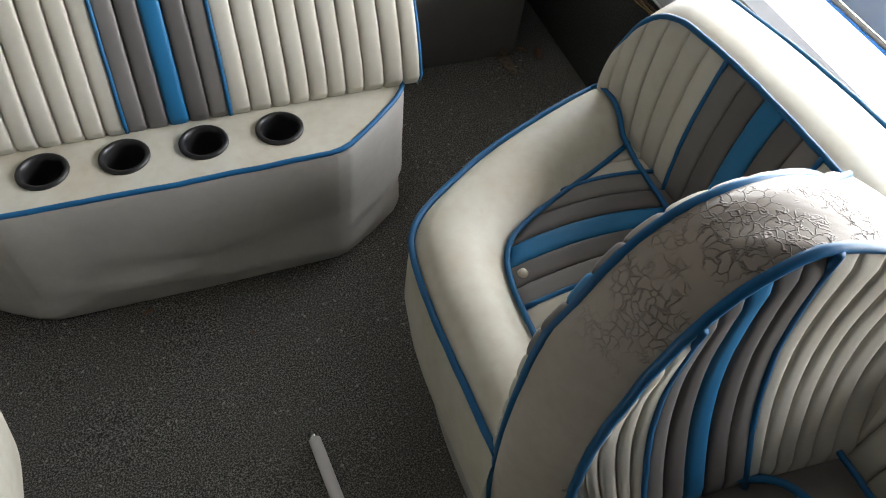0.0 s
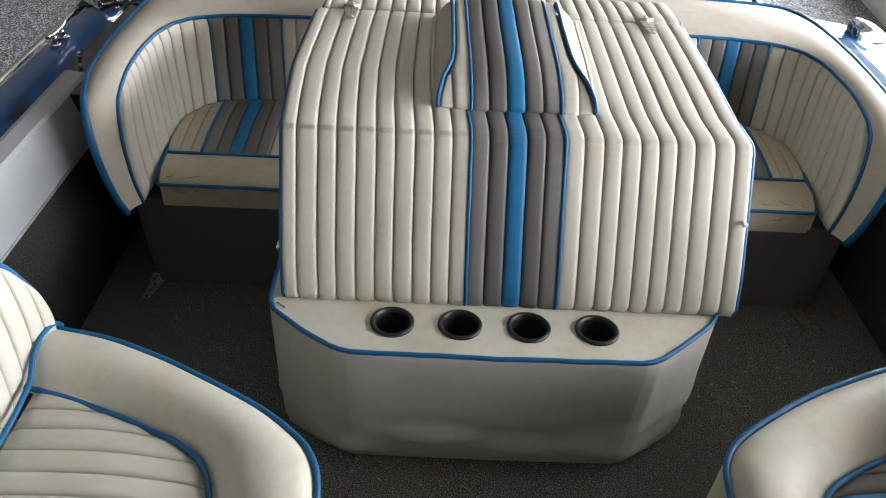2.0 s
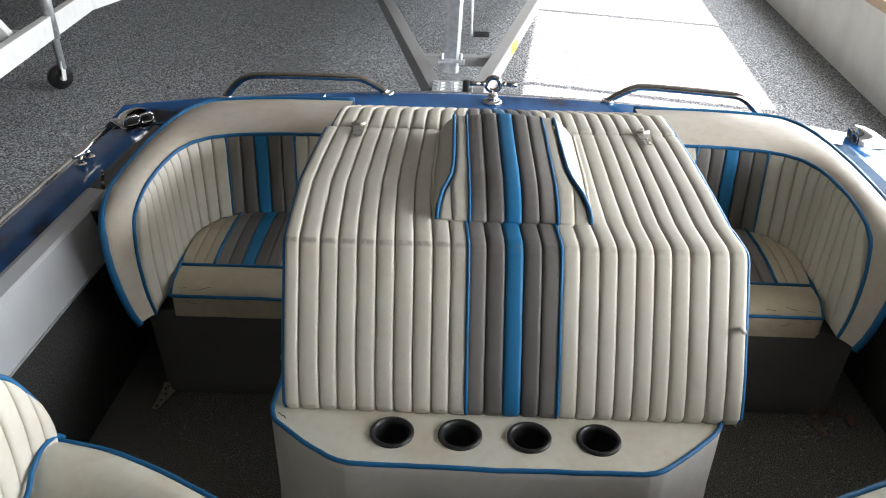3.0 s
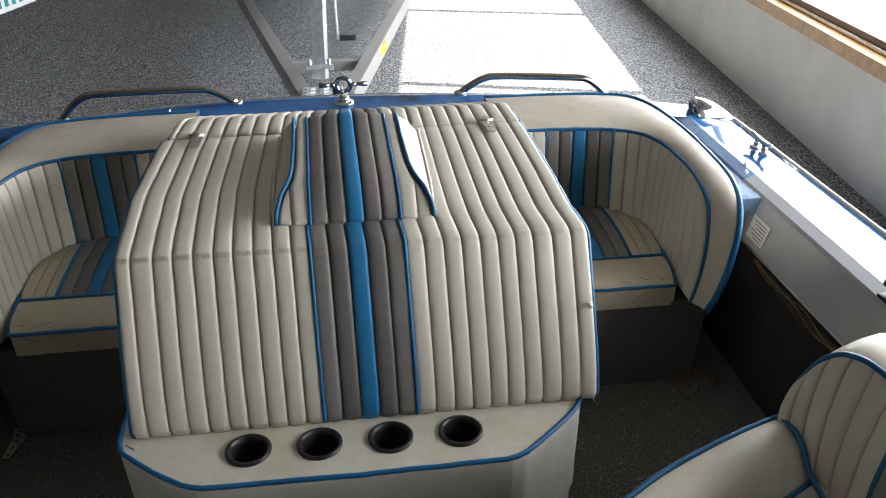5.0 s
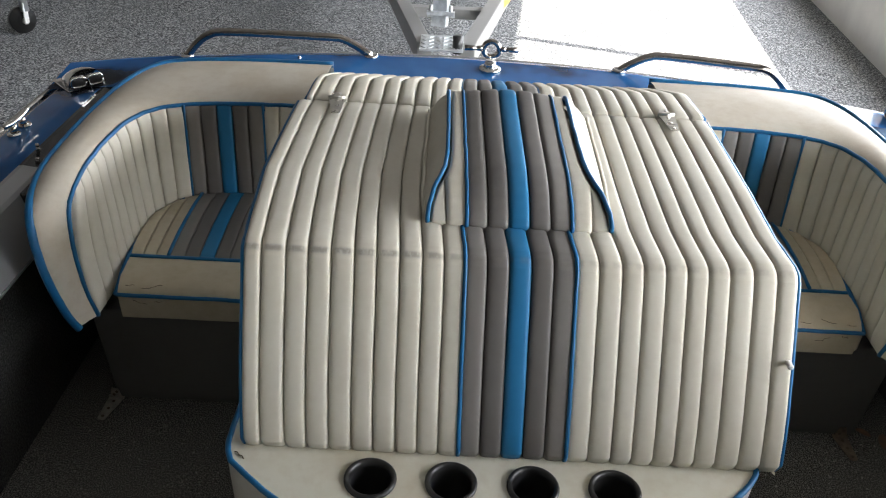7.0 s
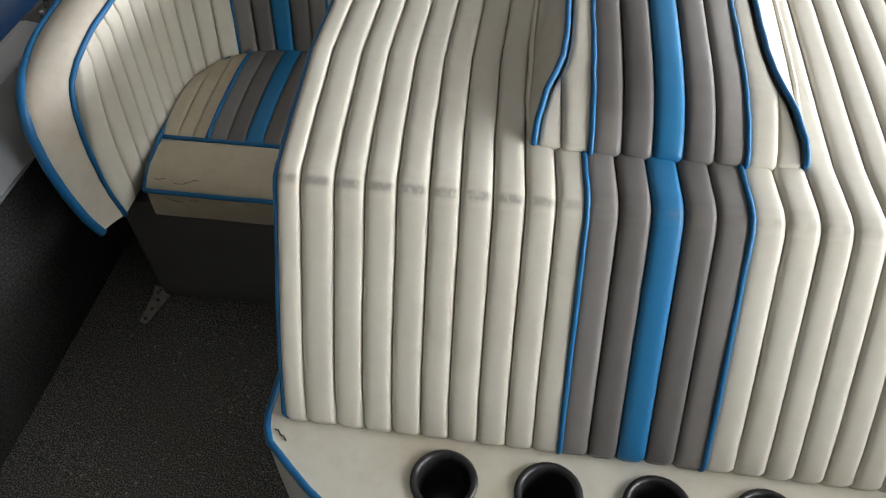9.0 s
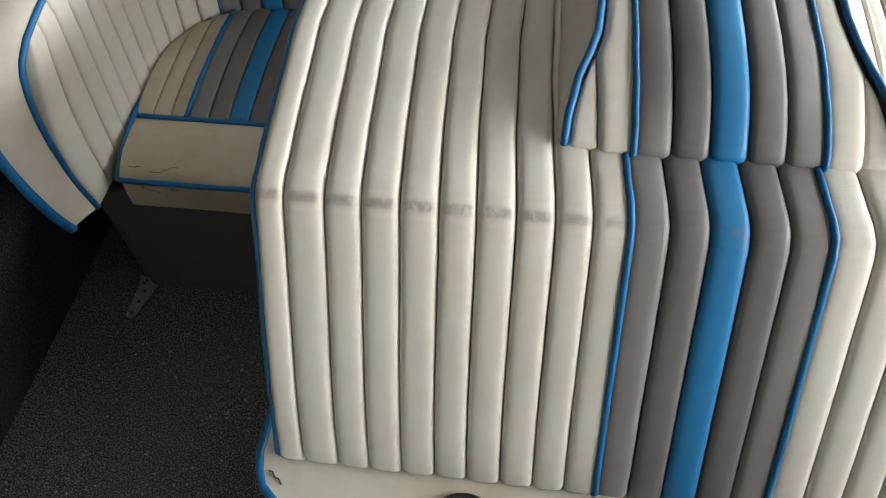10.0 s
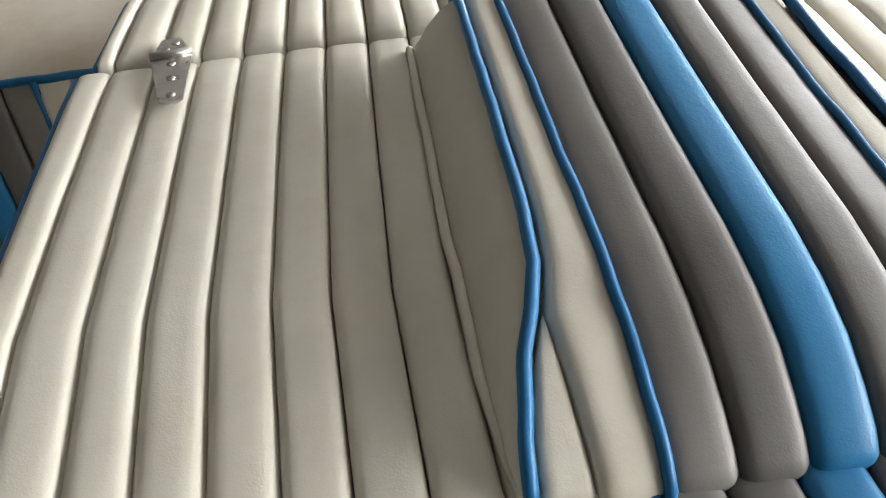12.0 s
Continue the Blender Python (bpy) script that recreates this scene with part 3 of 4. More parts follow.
        part("side_panel", grid_bm([edge, [a.lerp(b, 0.25) + Vector((m * 0.005, 0, 0.003)) for a, b in zip(edge, foot)], mid, [a.lerp(b, 0.8) + Vector((m * 0.004, 0, 0.002)) for a, b in zip(edge, foot)], foot]), CREAM, pil, "smooth cream vinyl side")
        piping([p + Vector((m * 0.001, 0, 0.006)) for p in foot[6:]], pil, 0.004, "hem", CREAM, "cream vinyl hem")
    back_rows = [[S2(1.0, v) for v in (-0.134, -0.06, 0, 0.06, 0.134)], [Vector((x, 0.535, 0.744)) for x in (-0.182, -0.08, 0, 0.08, 0.178)]]
    part("back_panel", grid_bm(back_rows), CREAM, pil)


head_pillow()


def strap_hinge(x, y, z, tilt, mat, label, length=0.078, lean=0.0, upright=False):
    """T hinge: short wide leaf, knuckle with pin, long tapered strap with screws."""
    h = thing("strap_hinge", (x, y, z), label, "hinge", "hatch hinges" if mat is HINGE else "floor hinges")
    m = Matrix.Translation((x, y, z)) @ Matrix.Rotation(tilt, 4, "X") @ Matrix.Rotation(lean, 4, "Z")

    up = m @ Matrix.Rotation(radians(88), 4, "X") if upright else m

    def plate(points, m, t=0.002):
        bm = bmesh.new()
        f = bm.faces.new([bm.verts.new((a, b, 0)) for a, b in points])
        r = bmesh.ops.extrude_face_region(bm, geom=[f])
        bmesh.ops.translate(bm, vec=(0, 0, t), verts=[v for v in r["geom"] if isinstance(v, bmesh.types.BMVert)])
        bmesh.ops.transform(bm, matrix=m, verts=bm.verts[:])
        return bm

    part("strap", plate([(-0.019, -0.002), (-0.010, -length), (-0.006, -length - 0.004), (0.006, -length - 0.004), (0.010, -length), (0.019, -0.002)], m), mat, h, smooth=False)
    part("leaf", plate([(-0.017, 0.002), (0.017, 0.002), (0.009, 0.032), (-0.009, 0.032)], up), mat, h, smooth=False)
    a, b = m @ Vector((-0.019, 0, 0.003)), m @ Vector((0.019, 0, 0.003))
    part("pin", cyl_bm(a, b, 0.0042, 10), mat, h)
    for sx, sy in ((0, -0.016), (0, -0.042), (0, -0.070), (-0.005, 0.011), (0.004, 0.022)):
        on = m if sy < 0 else up
        p = on @ Vector((sx, sy, 0.002))
        part("screw", cyl_bm(p, p + on.to_3x3() @ Vector((0, 0, 0.0007)), 0.0040, 12), mat if mat is HINGE else CRACK_EDGE, h, "" if mat is HINGE else "dark empty screw hole")


for hx in (-0.401, 0.368):
    strap_hinge(hx, 0.565, 0.7560, radians(1.5), HINGE, "bright steel strap hinge screwed to the hatch", lean=radians(6 if hx < 0 else 3))


def console():
    """Engine box: vinyl-wrapped, cut corners in front, cup holders in its top ledge."""
    box = thing("engine_box", (-0.02, 0, 0), "grey-white vinyl engine box with blue piping and cup holders", "engine box")
    cx = -0.024
    top = [(-0.486, 0.34), (-0.486, -0.165), (-0.470, -0.200), (-0.40, -0.262), (-0.335, -0.307), (-0.305, -0.318), (0, -0.322), (0.300, -0.318), (0.33, -0.307), (0.40, -0.25), (0.465, -0.188), (0.482, -0.160), (0.486, 0.34)]

    def loop(inset, z, widen=0.0):
        pts = []
        for x, y in top:
            f = max(0.0, (-y - 0.1) / 0.22)
            pts.append(Vector((cx + x * (1 + widen * 0.2) * (1 - 0.3 * inset * (abs(x) > 0.2)), y + inset * f, z)))
        return pts

    levels = [loop(0.004, 0.3725), loop(0.0, 0.366)]
    for z in np.linspace(0.35, 0.0, 22):
        t = 1 - z / 0.36
        levels.append(loop(0.050 * t**1.4, z, 0.004 + 0.016 * math.sin(math.pi * min(1, t * 0.8))))
    dense = []
    for lv in levels:
        row = []
        for a, b in zip(lv, lv[1:]):
            for k in range(8):
                row.append(a.lerp(b, k / 8))
        row.append(lv[-1])
        dense.append(row)
    for row in dense:
        for p in row:
            if p.y < -0.15 and p.z < 0.20:
                fold = noise.noise(Vector((p.x * 3.5 + p.z * 6, 0.3, p.z * 16 - p.x * 2.5))) + 0.5 * noise.noise(Vector((p.x * 9, 5.0, p.z * 34 - p.x * 6)))
                p.y += 0.030 * fold * math.sin(math.pi * min(1, p.z / 0.20)) - 0.006 * math.sin(math.pi * p.z / 0.2)
    part("skirt", grid_bm(dense), SKIRT, box, "grey-white vinyl skirt, creased near the floor")
    edge = even([Vector(p) for p in levels[0]], 90)
    ledge = bmesh.new()
    cups = (-0.243, -0.101, 0.043, 0.187)
    loops = [[Vector((p.x, p.y, 0.3735)) for p in edge]]
    loops += [[Vector((x + 0.040 * math.cos(2 * math.pi * k / 28), -0.222 + 0.040 * math.sin(2 * math.pi * k / 28), 0.3735)) for k in range(28)] for x in cups]
    rim = []
    for lp in loops:
        vs = [ledge.verts.new(p) for p in lp]
        rim += [ledge.edges.new((vs[k], vs[(k + 1) % len(vs)])) for k in range(len(vs))]
    bmesh.ops.triangle_fill(ledge, use_beauty=True, use_dissolve=False, edges=rim)
    part("top_ledge", ledge, IVORY, box, "ivory vinyl top ledge with round cut-outs", False)
    front = [p for p in edge if p.y < 0.05]
    piping([p + Vector((0, 0, 0.002)) for p in front], box, 0.0055)
    for x in cups:
        part("cup_holder", ring_bm((x, -0.222, 0.3735), 0.0465, 0.037, 0.075), BLACK, box, "black plastic recessed cup holder")
    part("latch", joined(box_bm((-0.518, -0.03, 0.40), (-0.500, 0.0, 0.412), None, 0.002), cyl_bm((-0.515, -0.015, 0.36), (-0.505, -0.015, 0.44), 0.004)), CHROME, box, "small bright latch")
    tear = [Vector((-0.492 + 0.005 * k, -0.176 - 0.004 * k + 0.003 * (k % 2), 0.3755)) for k in range(5)]
    part("tear", tube_bm(tear, 0.0012, 5), CRACK_EDGE, box, "dark split in the vinyl at the corner")
    part("latch", box_bm((0.480, -0.098, 0.566), (0.489, -0.080, 0.575), None, 0.002), WHITE, box, "small white catch")


console()


# ---------------------------------------------------------------- stern corner seats
def stern_seat(m, label):
    seat = thing("stern_seat", (m * 0.72, 0.55, 0.0), label, "boat seat", "stern corner seats")
    off = -0.018
    X = lambda pts: [Vector((m * x + off, y, z)) for x, y, z in pts]  # noqa: E731
    N = 60
    top_in = spline(X([(0.47, 0.80, 0.632), (0.62, 0.797, 0.632), (0.74, 0.787, 0.632), (0.83, 0.762, 0.632), (0.893, 0.715, 0.632), (0.926, 0.64, 0.63), (0.937, 0.54, 0.628), (0.935, 0.42, 0.625), (0.926, 0.33, 0.615)]), N)
    low_in = spline(X([(0.47, 0.765, 0.33), (0.62, 0.767, 0.33), (0.72, 0.757, 0.33), (0.80, 0.735, 0.33), (0.855, 0.69, 0.33), (0.884, 0.62, 0.33), (0.894, 0.52, 0.33), (0.898, 0.38, 0.325), (0.905, 0.268, 0.315)]), N)

    def S(u, v):
        f = min(max(v, 0), 1) * (N - 1)
        i = min(int(f), N - 2)
        a = low_in[i].lerp(low_in[i + 1], f - i)
        b = top_in[i].lerp(top_in[i + 1], f - i)
        p = a.lerp(b, u)
        round_over = min(1.0, max(0.0, (v - 0.86) / 0.14)) ** 2
        p += Vector((m * 0.008, -0.030, 0)) * math.sin(math.pi * min(1.0, max(0.0, u))) * round_over
        if v > 1 or v < 0:
            p += (S(u, 1) - S(u, 0.99)) * (v - 1) * 100 if v > 1 else (S(u, 0) - S(u, 0.01)) * (-v) * 100
        return p

    run = sum((b - a).length for a, b in zip(top_in, top_in[1:]))
    s0 = 0.145 / run
    w = 0.0415 / run
    inner = [0.0, s0 - 2 * w, s0 - w, s0]
    stripe = [s0 + w * k for k in range(1, 6)]
    left = stripe[-1]
    k = 11
    curve = [left + (1 - left) * j / k for j in range(1, k + 1)]
    edges = inner + stripe + curve
    mats = [CREAM] * 3 + [GREY, DARK_GREY, BLUE, DARK_GREY, GREY] + [CREAM] * k
    centre = Vector((m * 0.6 + off, 0.35, 0.6))
    out = lambda u, v: centre - S(u, v)  # noqa: E731
    us = [j / 12 for j in range(13)]
    pleats(S, us, edges, mats, seat, out, 0.010, ends=(0.04, 0.03))
    for v in (s0, left):
        piping([S(u, v) + normal_at(S, u, v, out(u, v)) * 0.004 for u in us], seat, 0.0045)
    # padded roll from the inner welt to the outer welt, along the top and down the arm's front
    tin = top_in[:-1] + spline(X([(0.926, 0.33, 0.615), (0.926, 0.292, 0.592), (0.925, 0.272, 0.545), (0.924, 0.264, 0.47), (0.917, 0.263, 0.38), (0.905, 0.266, 0.315)]), 18)
    tout = even(spline(X([(0.47, 1.09, 0.645), (0.70, 1.085, 0.645), (0.90, 1.06, 0.643), (0.975, 1.01, 0.64), (1.015, 0.90, 0.635), (1.032, 0.70, 0.630), (1.024, 0.45, 0.628), (1.006, 0.32, 0.622), (0.985, 0.238, 0.592), (0.974, 0.210, 0.53), (0.962, 0.205, 0.44), (0.946, 0.21, 0.36), (0.930, 0.218, 0.312)]), 240), len(tin))
    rows = []
    for t in (0, 0.06, 0.18, 0.4, 0.65, 0.85, 0.95, 1.0):
        row = []
        for a, b in zip(tin, tout):
            crown = 0.016 * (1 - abs(2 * t - 1) ** 3)
            row.append(a.lerp(b, t) + (Vector((0, 0, 1)) if a.z > 0.6 else Vector((m * 0.15, -0.8, 0.4))) * crown)
        rows.append(row)
    part("top_roll", grid_bm(rows), AGED_SHADED_IVORY, seat, "smooth ivory vinyl padded top")
    high = [p for p in tout if p.z > 0.57]
    part("skirt", grid_bm([[p + Vector((0, 0, -0.002)) for p in high], [p + Vector((-m * 0.006, 0, -0.05)) for p in high]]), AGED_SHADED_IVORY, seat)
    flank = [[p + Vector((-m * 0.002, 0.004, 0)) for p in tout[-22:]], [Vector((m * 0.99 + off, 0.45, min(p.z, 0.55))) for p in tout[-22:]]]
    part("flank", grid_bm(flank), AGED_SHADED_IVORY, seat)
    piping(tin, seat, 0.0055)
    piping(tout, seat, 0.0095, label="thick blue vinyl piping round the outer edge")
    # cushion: front roll and striped pleated rear part
    xs = np.linspace(0.47, 0.868, 14)
    rows = []
    for y, z in ((0.305, 0.285), (0.303, 0.31), (0.302, 0.345), (0.306, 0.357), (0.325, 0.366), (0.36, 0.374), (0.41, 0.374), (0.44, 0.366)):
        rows.append([Vector((m * (x + (0.02 * (y - 0.3) / 0.14 if x > 0.85 else 0)) + off, y, z + 0.002 * noise.noise(Vector((x * 9, y * 9, m))))) for x in xs])
    part("front_roll", grid_bm(rows), YELLOWED_SHADED, seat, "smooth ivory front edge, cracked at the corner")
    piping([Vector((m * x + off, 0.300, 0.352)) for x in np.linspace(0.47, 0.872, 24)], seat, 0.005)
    piping([Vector((m * x + off, 0.44, 0.369)) for x in np.linspace(0.47, 0.89, 24)], seat, 0.005)

    def S3(u, v):
        y_end = float(np.interp(v, [0.47, 0.74, 0.80, 0.85, 0.88, 0.90], [0.765, 0.755, 0.735, 0.70, 0.64, 0.55]))
        y = 0.44 + (y_end - 0.44) * u
        return Vector((m * v + off, y, 0.366 + 0.022 * math.sin(math.pi * (0.1 + 0.9 * u) * 0.75)))

    xe = [0.47, 0.532, 0.568, 0.605, 0.642, 0.679, 0.716, 0.753, 0.790, 0.822, 0.854, 0.886]
    pleats(S3, [j / 12 for j in range(13)], xe, [IVORY, IVORY, IVORY, GREY, DARK_GREY, BLUE, DARK_GREY, GREY, YELLOWED_SHADED, YELLOWED_SHADED, YELLOWED_SHADED], seat, Vector((0, 0, 1)), 0.003, ends=(0.03, 0.03))
    piping([S3(u / 14, 0.790) + Vector((0, 0, 0.004)) for u in range(15)], seat, 0.0045)
    piping([Vector((m * x + off, y, z)) for x, y, z in ((0.872, 0.30, 0.352), (0.878, 0.36, 0.37), (0.888, 0.44, 0.374), (0.886, 0.56, 0.376), (0.868, 0.65, 0.378), (0.83, 0.71, 0.38))], seat, 0.005)
    rnd = random.Random(3 + m)
    for k in range(5):
        x0, y0 = 0.855 - 0.022 * k * rnd.uniform(0.6, 1.2), 0.3005 if k % 2 else rnd.uniform(0.310, 0.322)
        pts, p = [], Vector((m * x0 + off, y0, 0.335 if k % 2 else 0.3645))
        for j in range(6):
            pts.append(p.copy())
            p += Vector((rnd.uniform(-0.012, 0.002) * m, 0 if k % 2 else rnd.uniform(-0.003, 0.004), rnd.uniform(-0.006, 0.004) if k % 2 else 0.0006))
        part("crack", tube_bm(pts, 0.0006, 5), CRACK_EDGE, seat, "dark split in the vinyl")
    part("core", box_bm((min(m * 0.47, m * 0.865), 0.31, 0.285), (max(m * 0.47, m * 0.865), 0.76, 0.352), None, 0.01), IVORY, seat)
    lo, hi = sorted((m * 0.46, m * 0.955))
    base = box_bm((lo, 0.325, 0.0), (hi, 0.85, 0.288), None, 0.006)
    for v in base.verts:
        if abs(v.co.x) > 0.8 and v.co.z > 0.2:
            v.co.x += m * 0.02
    part("base_panel", base, BASE_GREY, seat, "grey vinyl covered base panel", False)
    return seat


stern_seat(-1, "cream pleated corner seat with blue stripe in the boat's stern")
stern_seat(1, "cream pleated corner seat with cracked vinyl edge in the boat's stern")
for hx, hy in ((-0.955, 0.318), (0.912, 0.312)):
    strap_hinge(hx, hy, 0.006, 0.0, OLD_STEEL if hx < 0 else RUST, "tarnished steel strap hinge lying on the carpet", lean=radians(-8 if hx < 0 else 4), upright=True)


# ---------------------------------------------------------------- side lounge seats
def lounge_seat(m, label, stripe_from, pleat, back_off=0.0):
    seat = thing("lounge_seat", (m * 0.6, -0.75, 0.0), label, "boat seat", "side lounge seats")
    X = lambda pts: [Vector((m * (x + back_off), y, z)) for x, y, z in pts]  # noqa: E731
    n = 70
    plan_out = [(0.85, -0.366), (0.79, -0.368), (0.72, -0.388), (0.60, -0.437), (0.50, -0.487), (0.41, -0.545), (0.352, -0.592), (0.322, -0.645), (0.313, -0.73), (0.314, -0.83), (0.318, -0.92), (0.322, -1.012)]
    plan_in = [(0.85, -0.49), (0.775, -0.522), (0.70, -0.560), (0.61, -0.600), (0.53, -0.638), (0.48, -0.675), (0.456, -0.72), (0.447, -0.79), (0.446, -0.87), (0.447, -1.012)]
    if m < 0:
        plan_out = [(0.95, -0.368), (0.859, -0.380), (0.751, -0.403), (0.654, -0.441), (0.57, -0.483), (0.455, -0.548), (0.396, -0.593), (0.356, -0.635), (0.334, -0.69), (0.327, -0.77), (0.327, -0.86), (0.330, -1.0), (0.335, -1.30)]
        plan_in = [(0.95, -0.50), (0.803, -0.532), (0.70, -0.566), (0.615, -0.602), (0.559, -0.630), (0.519, -0.663), (0.496, -0.71), (0.484, -0.765), (0.476, -0.82), (0.472, -0.90), (0.472, -1.30)]
    o = spline([(m * x, y, 0) for x, y in plan_out], n)
    i = spline([(m * x, y, 0) for x, y in plan_in], n)

    def ring(t, z, grow=0.0):
        row = []
        for a, b in zip(o, i):
            p = a.lerp(b, t)
            if grow:
                d = (b - a).normalized()
                p = p - d * grow
            row.append(Vector((p.x, p.y, z)))
        return row

    levels = [(0.30, 0.02, 0.0), (0.0, 0.20, -0.03), (0.0, 0.24, 0.0), (0.0, 0.33, 0.012), (0.0, 0.42, 0.008), (0.0, 0.458, 0.002), (0.06, 0.475, 0), (0.18, 0.488, 0), (0.38, 0.493, 0), (0.6, 0.489, 0), (0.8, 0.474, 0), (0.93, 0.455, 0), (1.0, 0.448, 0)]
    part("bolster", grid_bm([ring(*lv) for lv in levels[2:]]), IVORY, seat, "smooth rounded ivory vinyl bolster")
    part("base_panel", grid_bm([ring(0.35, 0.0), ring(0.3, 0.1), ring(0.22, 0.24)]), SKIRT, seat, "grey-white vinyl covered base")
    piping([p + Vector((0, 0, 0.001)) for p in ring(-0.02, 0.464)], seat, 0.006)
    piping(ring(0.985, 0.458)[:64], seat, 0.005)
    # pleated middle, sewn across the seat
    iy = [-p.y for p in i]
    ix = [abs(p.x) for p in i]

    def S(u, v):
        x0 = float(np.interp(v, iy, ix))
        x0 = min(x0, 0.82)
        x = x0 + (0.84 - x0) * u
        fan = 0.013 * math.sin(math.pi * min(1.0, max(0.0, (x - 0.45) / 0.36))) if m > 0 else (x - 0.45) * 0.05 * (1 if v < 0.8 else 0.4)
        crown = 0.022 * math.sin(math.pi * min(1, u * 1.1))
        return Vector((m * x, -v + fan, 0.447 + crown * (0.6 if v > 0.6 else 0.3)))

    first = 0.535 if m < 0 else stripe_from - 2 * pleat
    end = -1.32 if m < 0 else -1.01
    edges = [first + pleat * k for k in range(int((-end - 0.03 - first) / pleat) + 1)]
    mats = []
    for a in edges[:-1]:
        k = round((a - stripe_from) / pleat)
        mats.append([GREY, DARK_GREY, BLUE, DARK_GREY, GREY][k] if 0 <= k < 5 else CREAM)
    us = [j / 14 for j in range(15)]
    pleats(S, us, edges, mats, seat, Vector((0, 0, 1)), 0.007, ends=(0.03, 0.02))
    for k in (0, 5):
        v = min(edges, key=lambda e: abs(e - stripe_from - pleat * k))
        piping([S(u, v) + Vector((0, 0, 0.005)) for u in us], seat, 0.0045)
    core = grid_bm([[Vector((m * x, y, z)) for x in np.linspace(0.40, 0.86, 6)] for y, z in ((-0.56, 0.2), (-0.56, 0.425), (end, 0.425), (end, 0.2))])
    part("core", core, CREAM, seat)
    # backrest along the side, leaning outboard
    top = spline(X([(0.79, -0.385, 0.56), (0.815, -0.405, 0.63), (0.84, -0.455, 0.668), (0.862, -0.56, 0.672), (0.876, -0.70, 0.67), (0.882, -0.85, 0.668), (0.884, -1.3, 0.665)]), n)
    low = spline(X([(0.775, -0.39, 0.46), (0.775, -0.43, 0.45), (0.778, -0.50, 0.44), (0.782, -0.60, 0.435), (0.785, -0.72, 0.435), (0.787, -0.86, 0.435), (0.79, -1.3, 0.435)]), n)

    def B(u, v):
        f = min(max(v, 0), 1) * (n - 1)
        k = min(int(f), n - 2)
        p = low[k].lerp(low[k + 1], f - k).lerp(top[k].lerp(top[k + 1], f - k), u)
        return p + Vector((-m * 0.012 * math.sin(math.pi * u), 0, 0))

    run = 0.95
    pe = [0.0]
    while pe[-1] < 0.97:
        pe.append(pe[-1] + 0.044 / run)
    pe[-1] = 1.0
    bm_mats = []
    for k in range(len(pe) - 1):
        bm_mats.append([GREY, DARK_GREY, BLUE, DARK_GREY, GREY][k - 6] if 6 <= k < 11 and m > 0 else CREAM)
    pleats(B, [j / 10 for j in range(11)], pe, bm_mats, seat, Vector((-m, 0, 0.3)), 0.008, ends=(0.03, 0.04))
    if m > 0:
        for k in (6, 11):
            piping([B(j / 10, pe[k]) + Vector((-m * 0.005, 0, 0)) for j in range(11)], seat, 0.0045)
    piping(top, seat, 0.0055)
    piping(spline(X([(0.770, -0.366, 0.462), (0.768, -0.39, 0.488), (0.768, -0.43, 0.502), (0.766, -0.48, 0.494), (0.760, -0.52, 0.474), (0.758, -0.60, 0.466), (0.758, -0.72, 0.466), (0.760, -0.9, 0.466), (0.765, -1.25, 0.466)]), 60), seat, 0.005)
    outer = spline(X([(0.90, -0.335, 0.50), (0.965, -0.335, 0.60), (1.00, -0.36, 0.625), (1.025, -0.46, 0.628), (1.045, -0.60, 0.63), (1.06, -0.80, 0.63), (1.065, -1.3, 0.63)]), n)
    rows = []
    for t in (0, 0.06, 0.2, 0.45, 0.7, 0.9, 1.0):
        rows.append([a.lerp(b, t) + Vector((0, 0, 0.022 * (1 - abs(2 * t - 1) ** 2.5))) for a, b in zip(top, outer)])
    part("top_roll", grid_bm(rows), IVORY, seat, "smooth ivory vinyl padded top of the backrest")
    piping(outer, seat, 0.008, label="thick blue vinyl piping")
    front = [low[0], low[0].lerp(top[0], 0.5), top[0]]
    side = [Vector((m * 0.90, -0.335, 0.30)), Vector((m * 0.90, -0.335, 0.42)), outer[0]]
    part("end_panel", grid_bm([front, side]), IVORY, seat)
    part("skirt", grid_bm([outer, [p + Vector((m * 0.02, 0, -0.08)) for p in outer]]), IVORY, seat)
    return seat


lounge_seat(1, "ivory lounge seat with grey and blue striped pleats", 0.602, 0.0392)
lounge_seat(-1, "ivory lounge seat with pale pleated middle", 0.843, 0.042, 0.08)


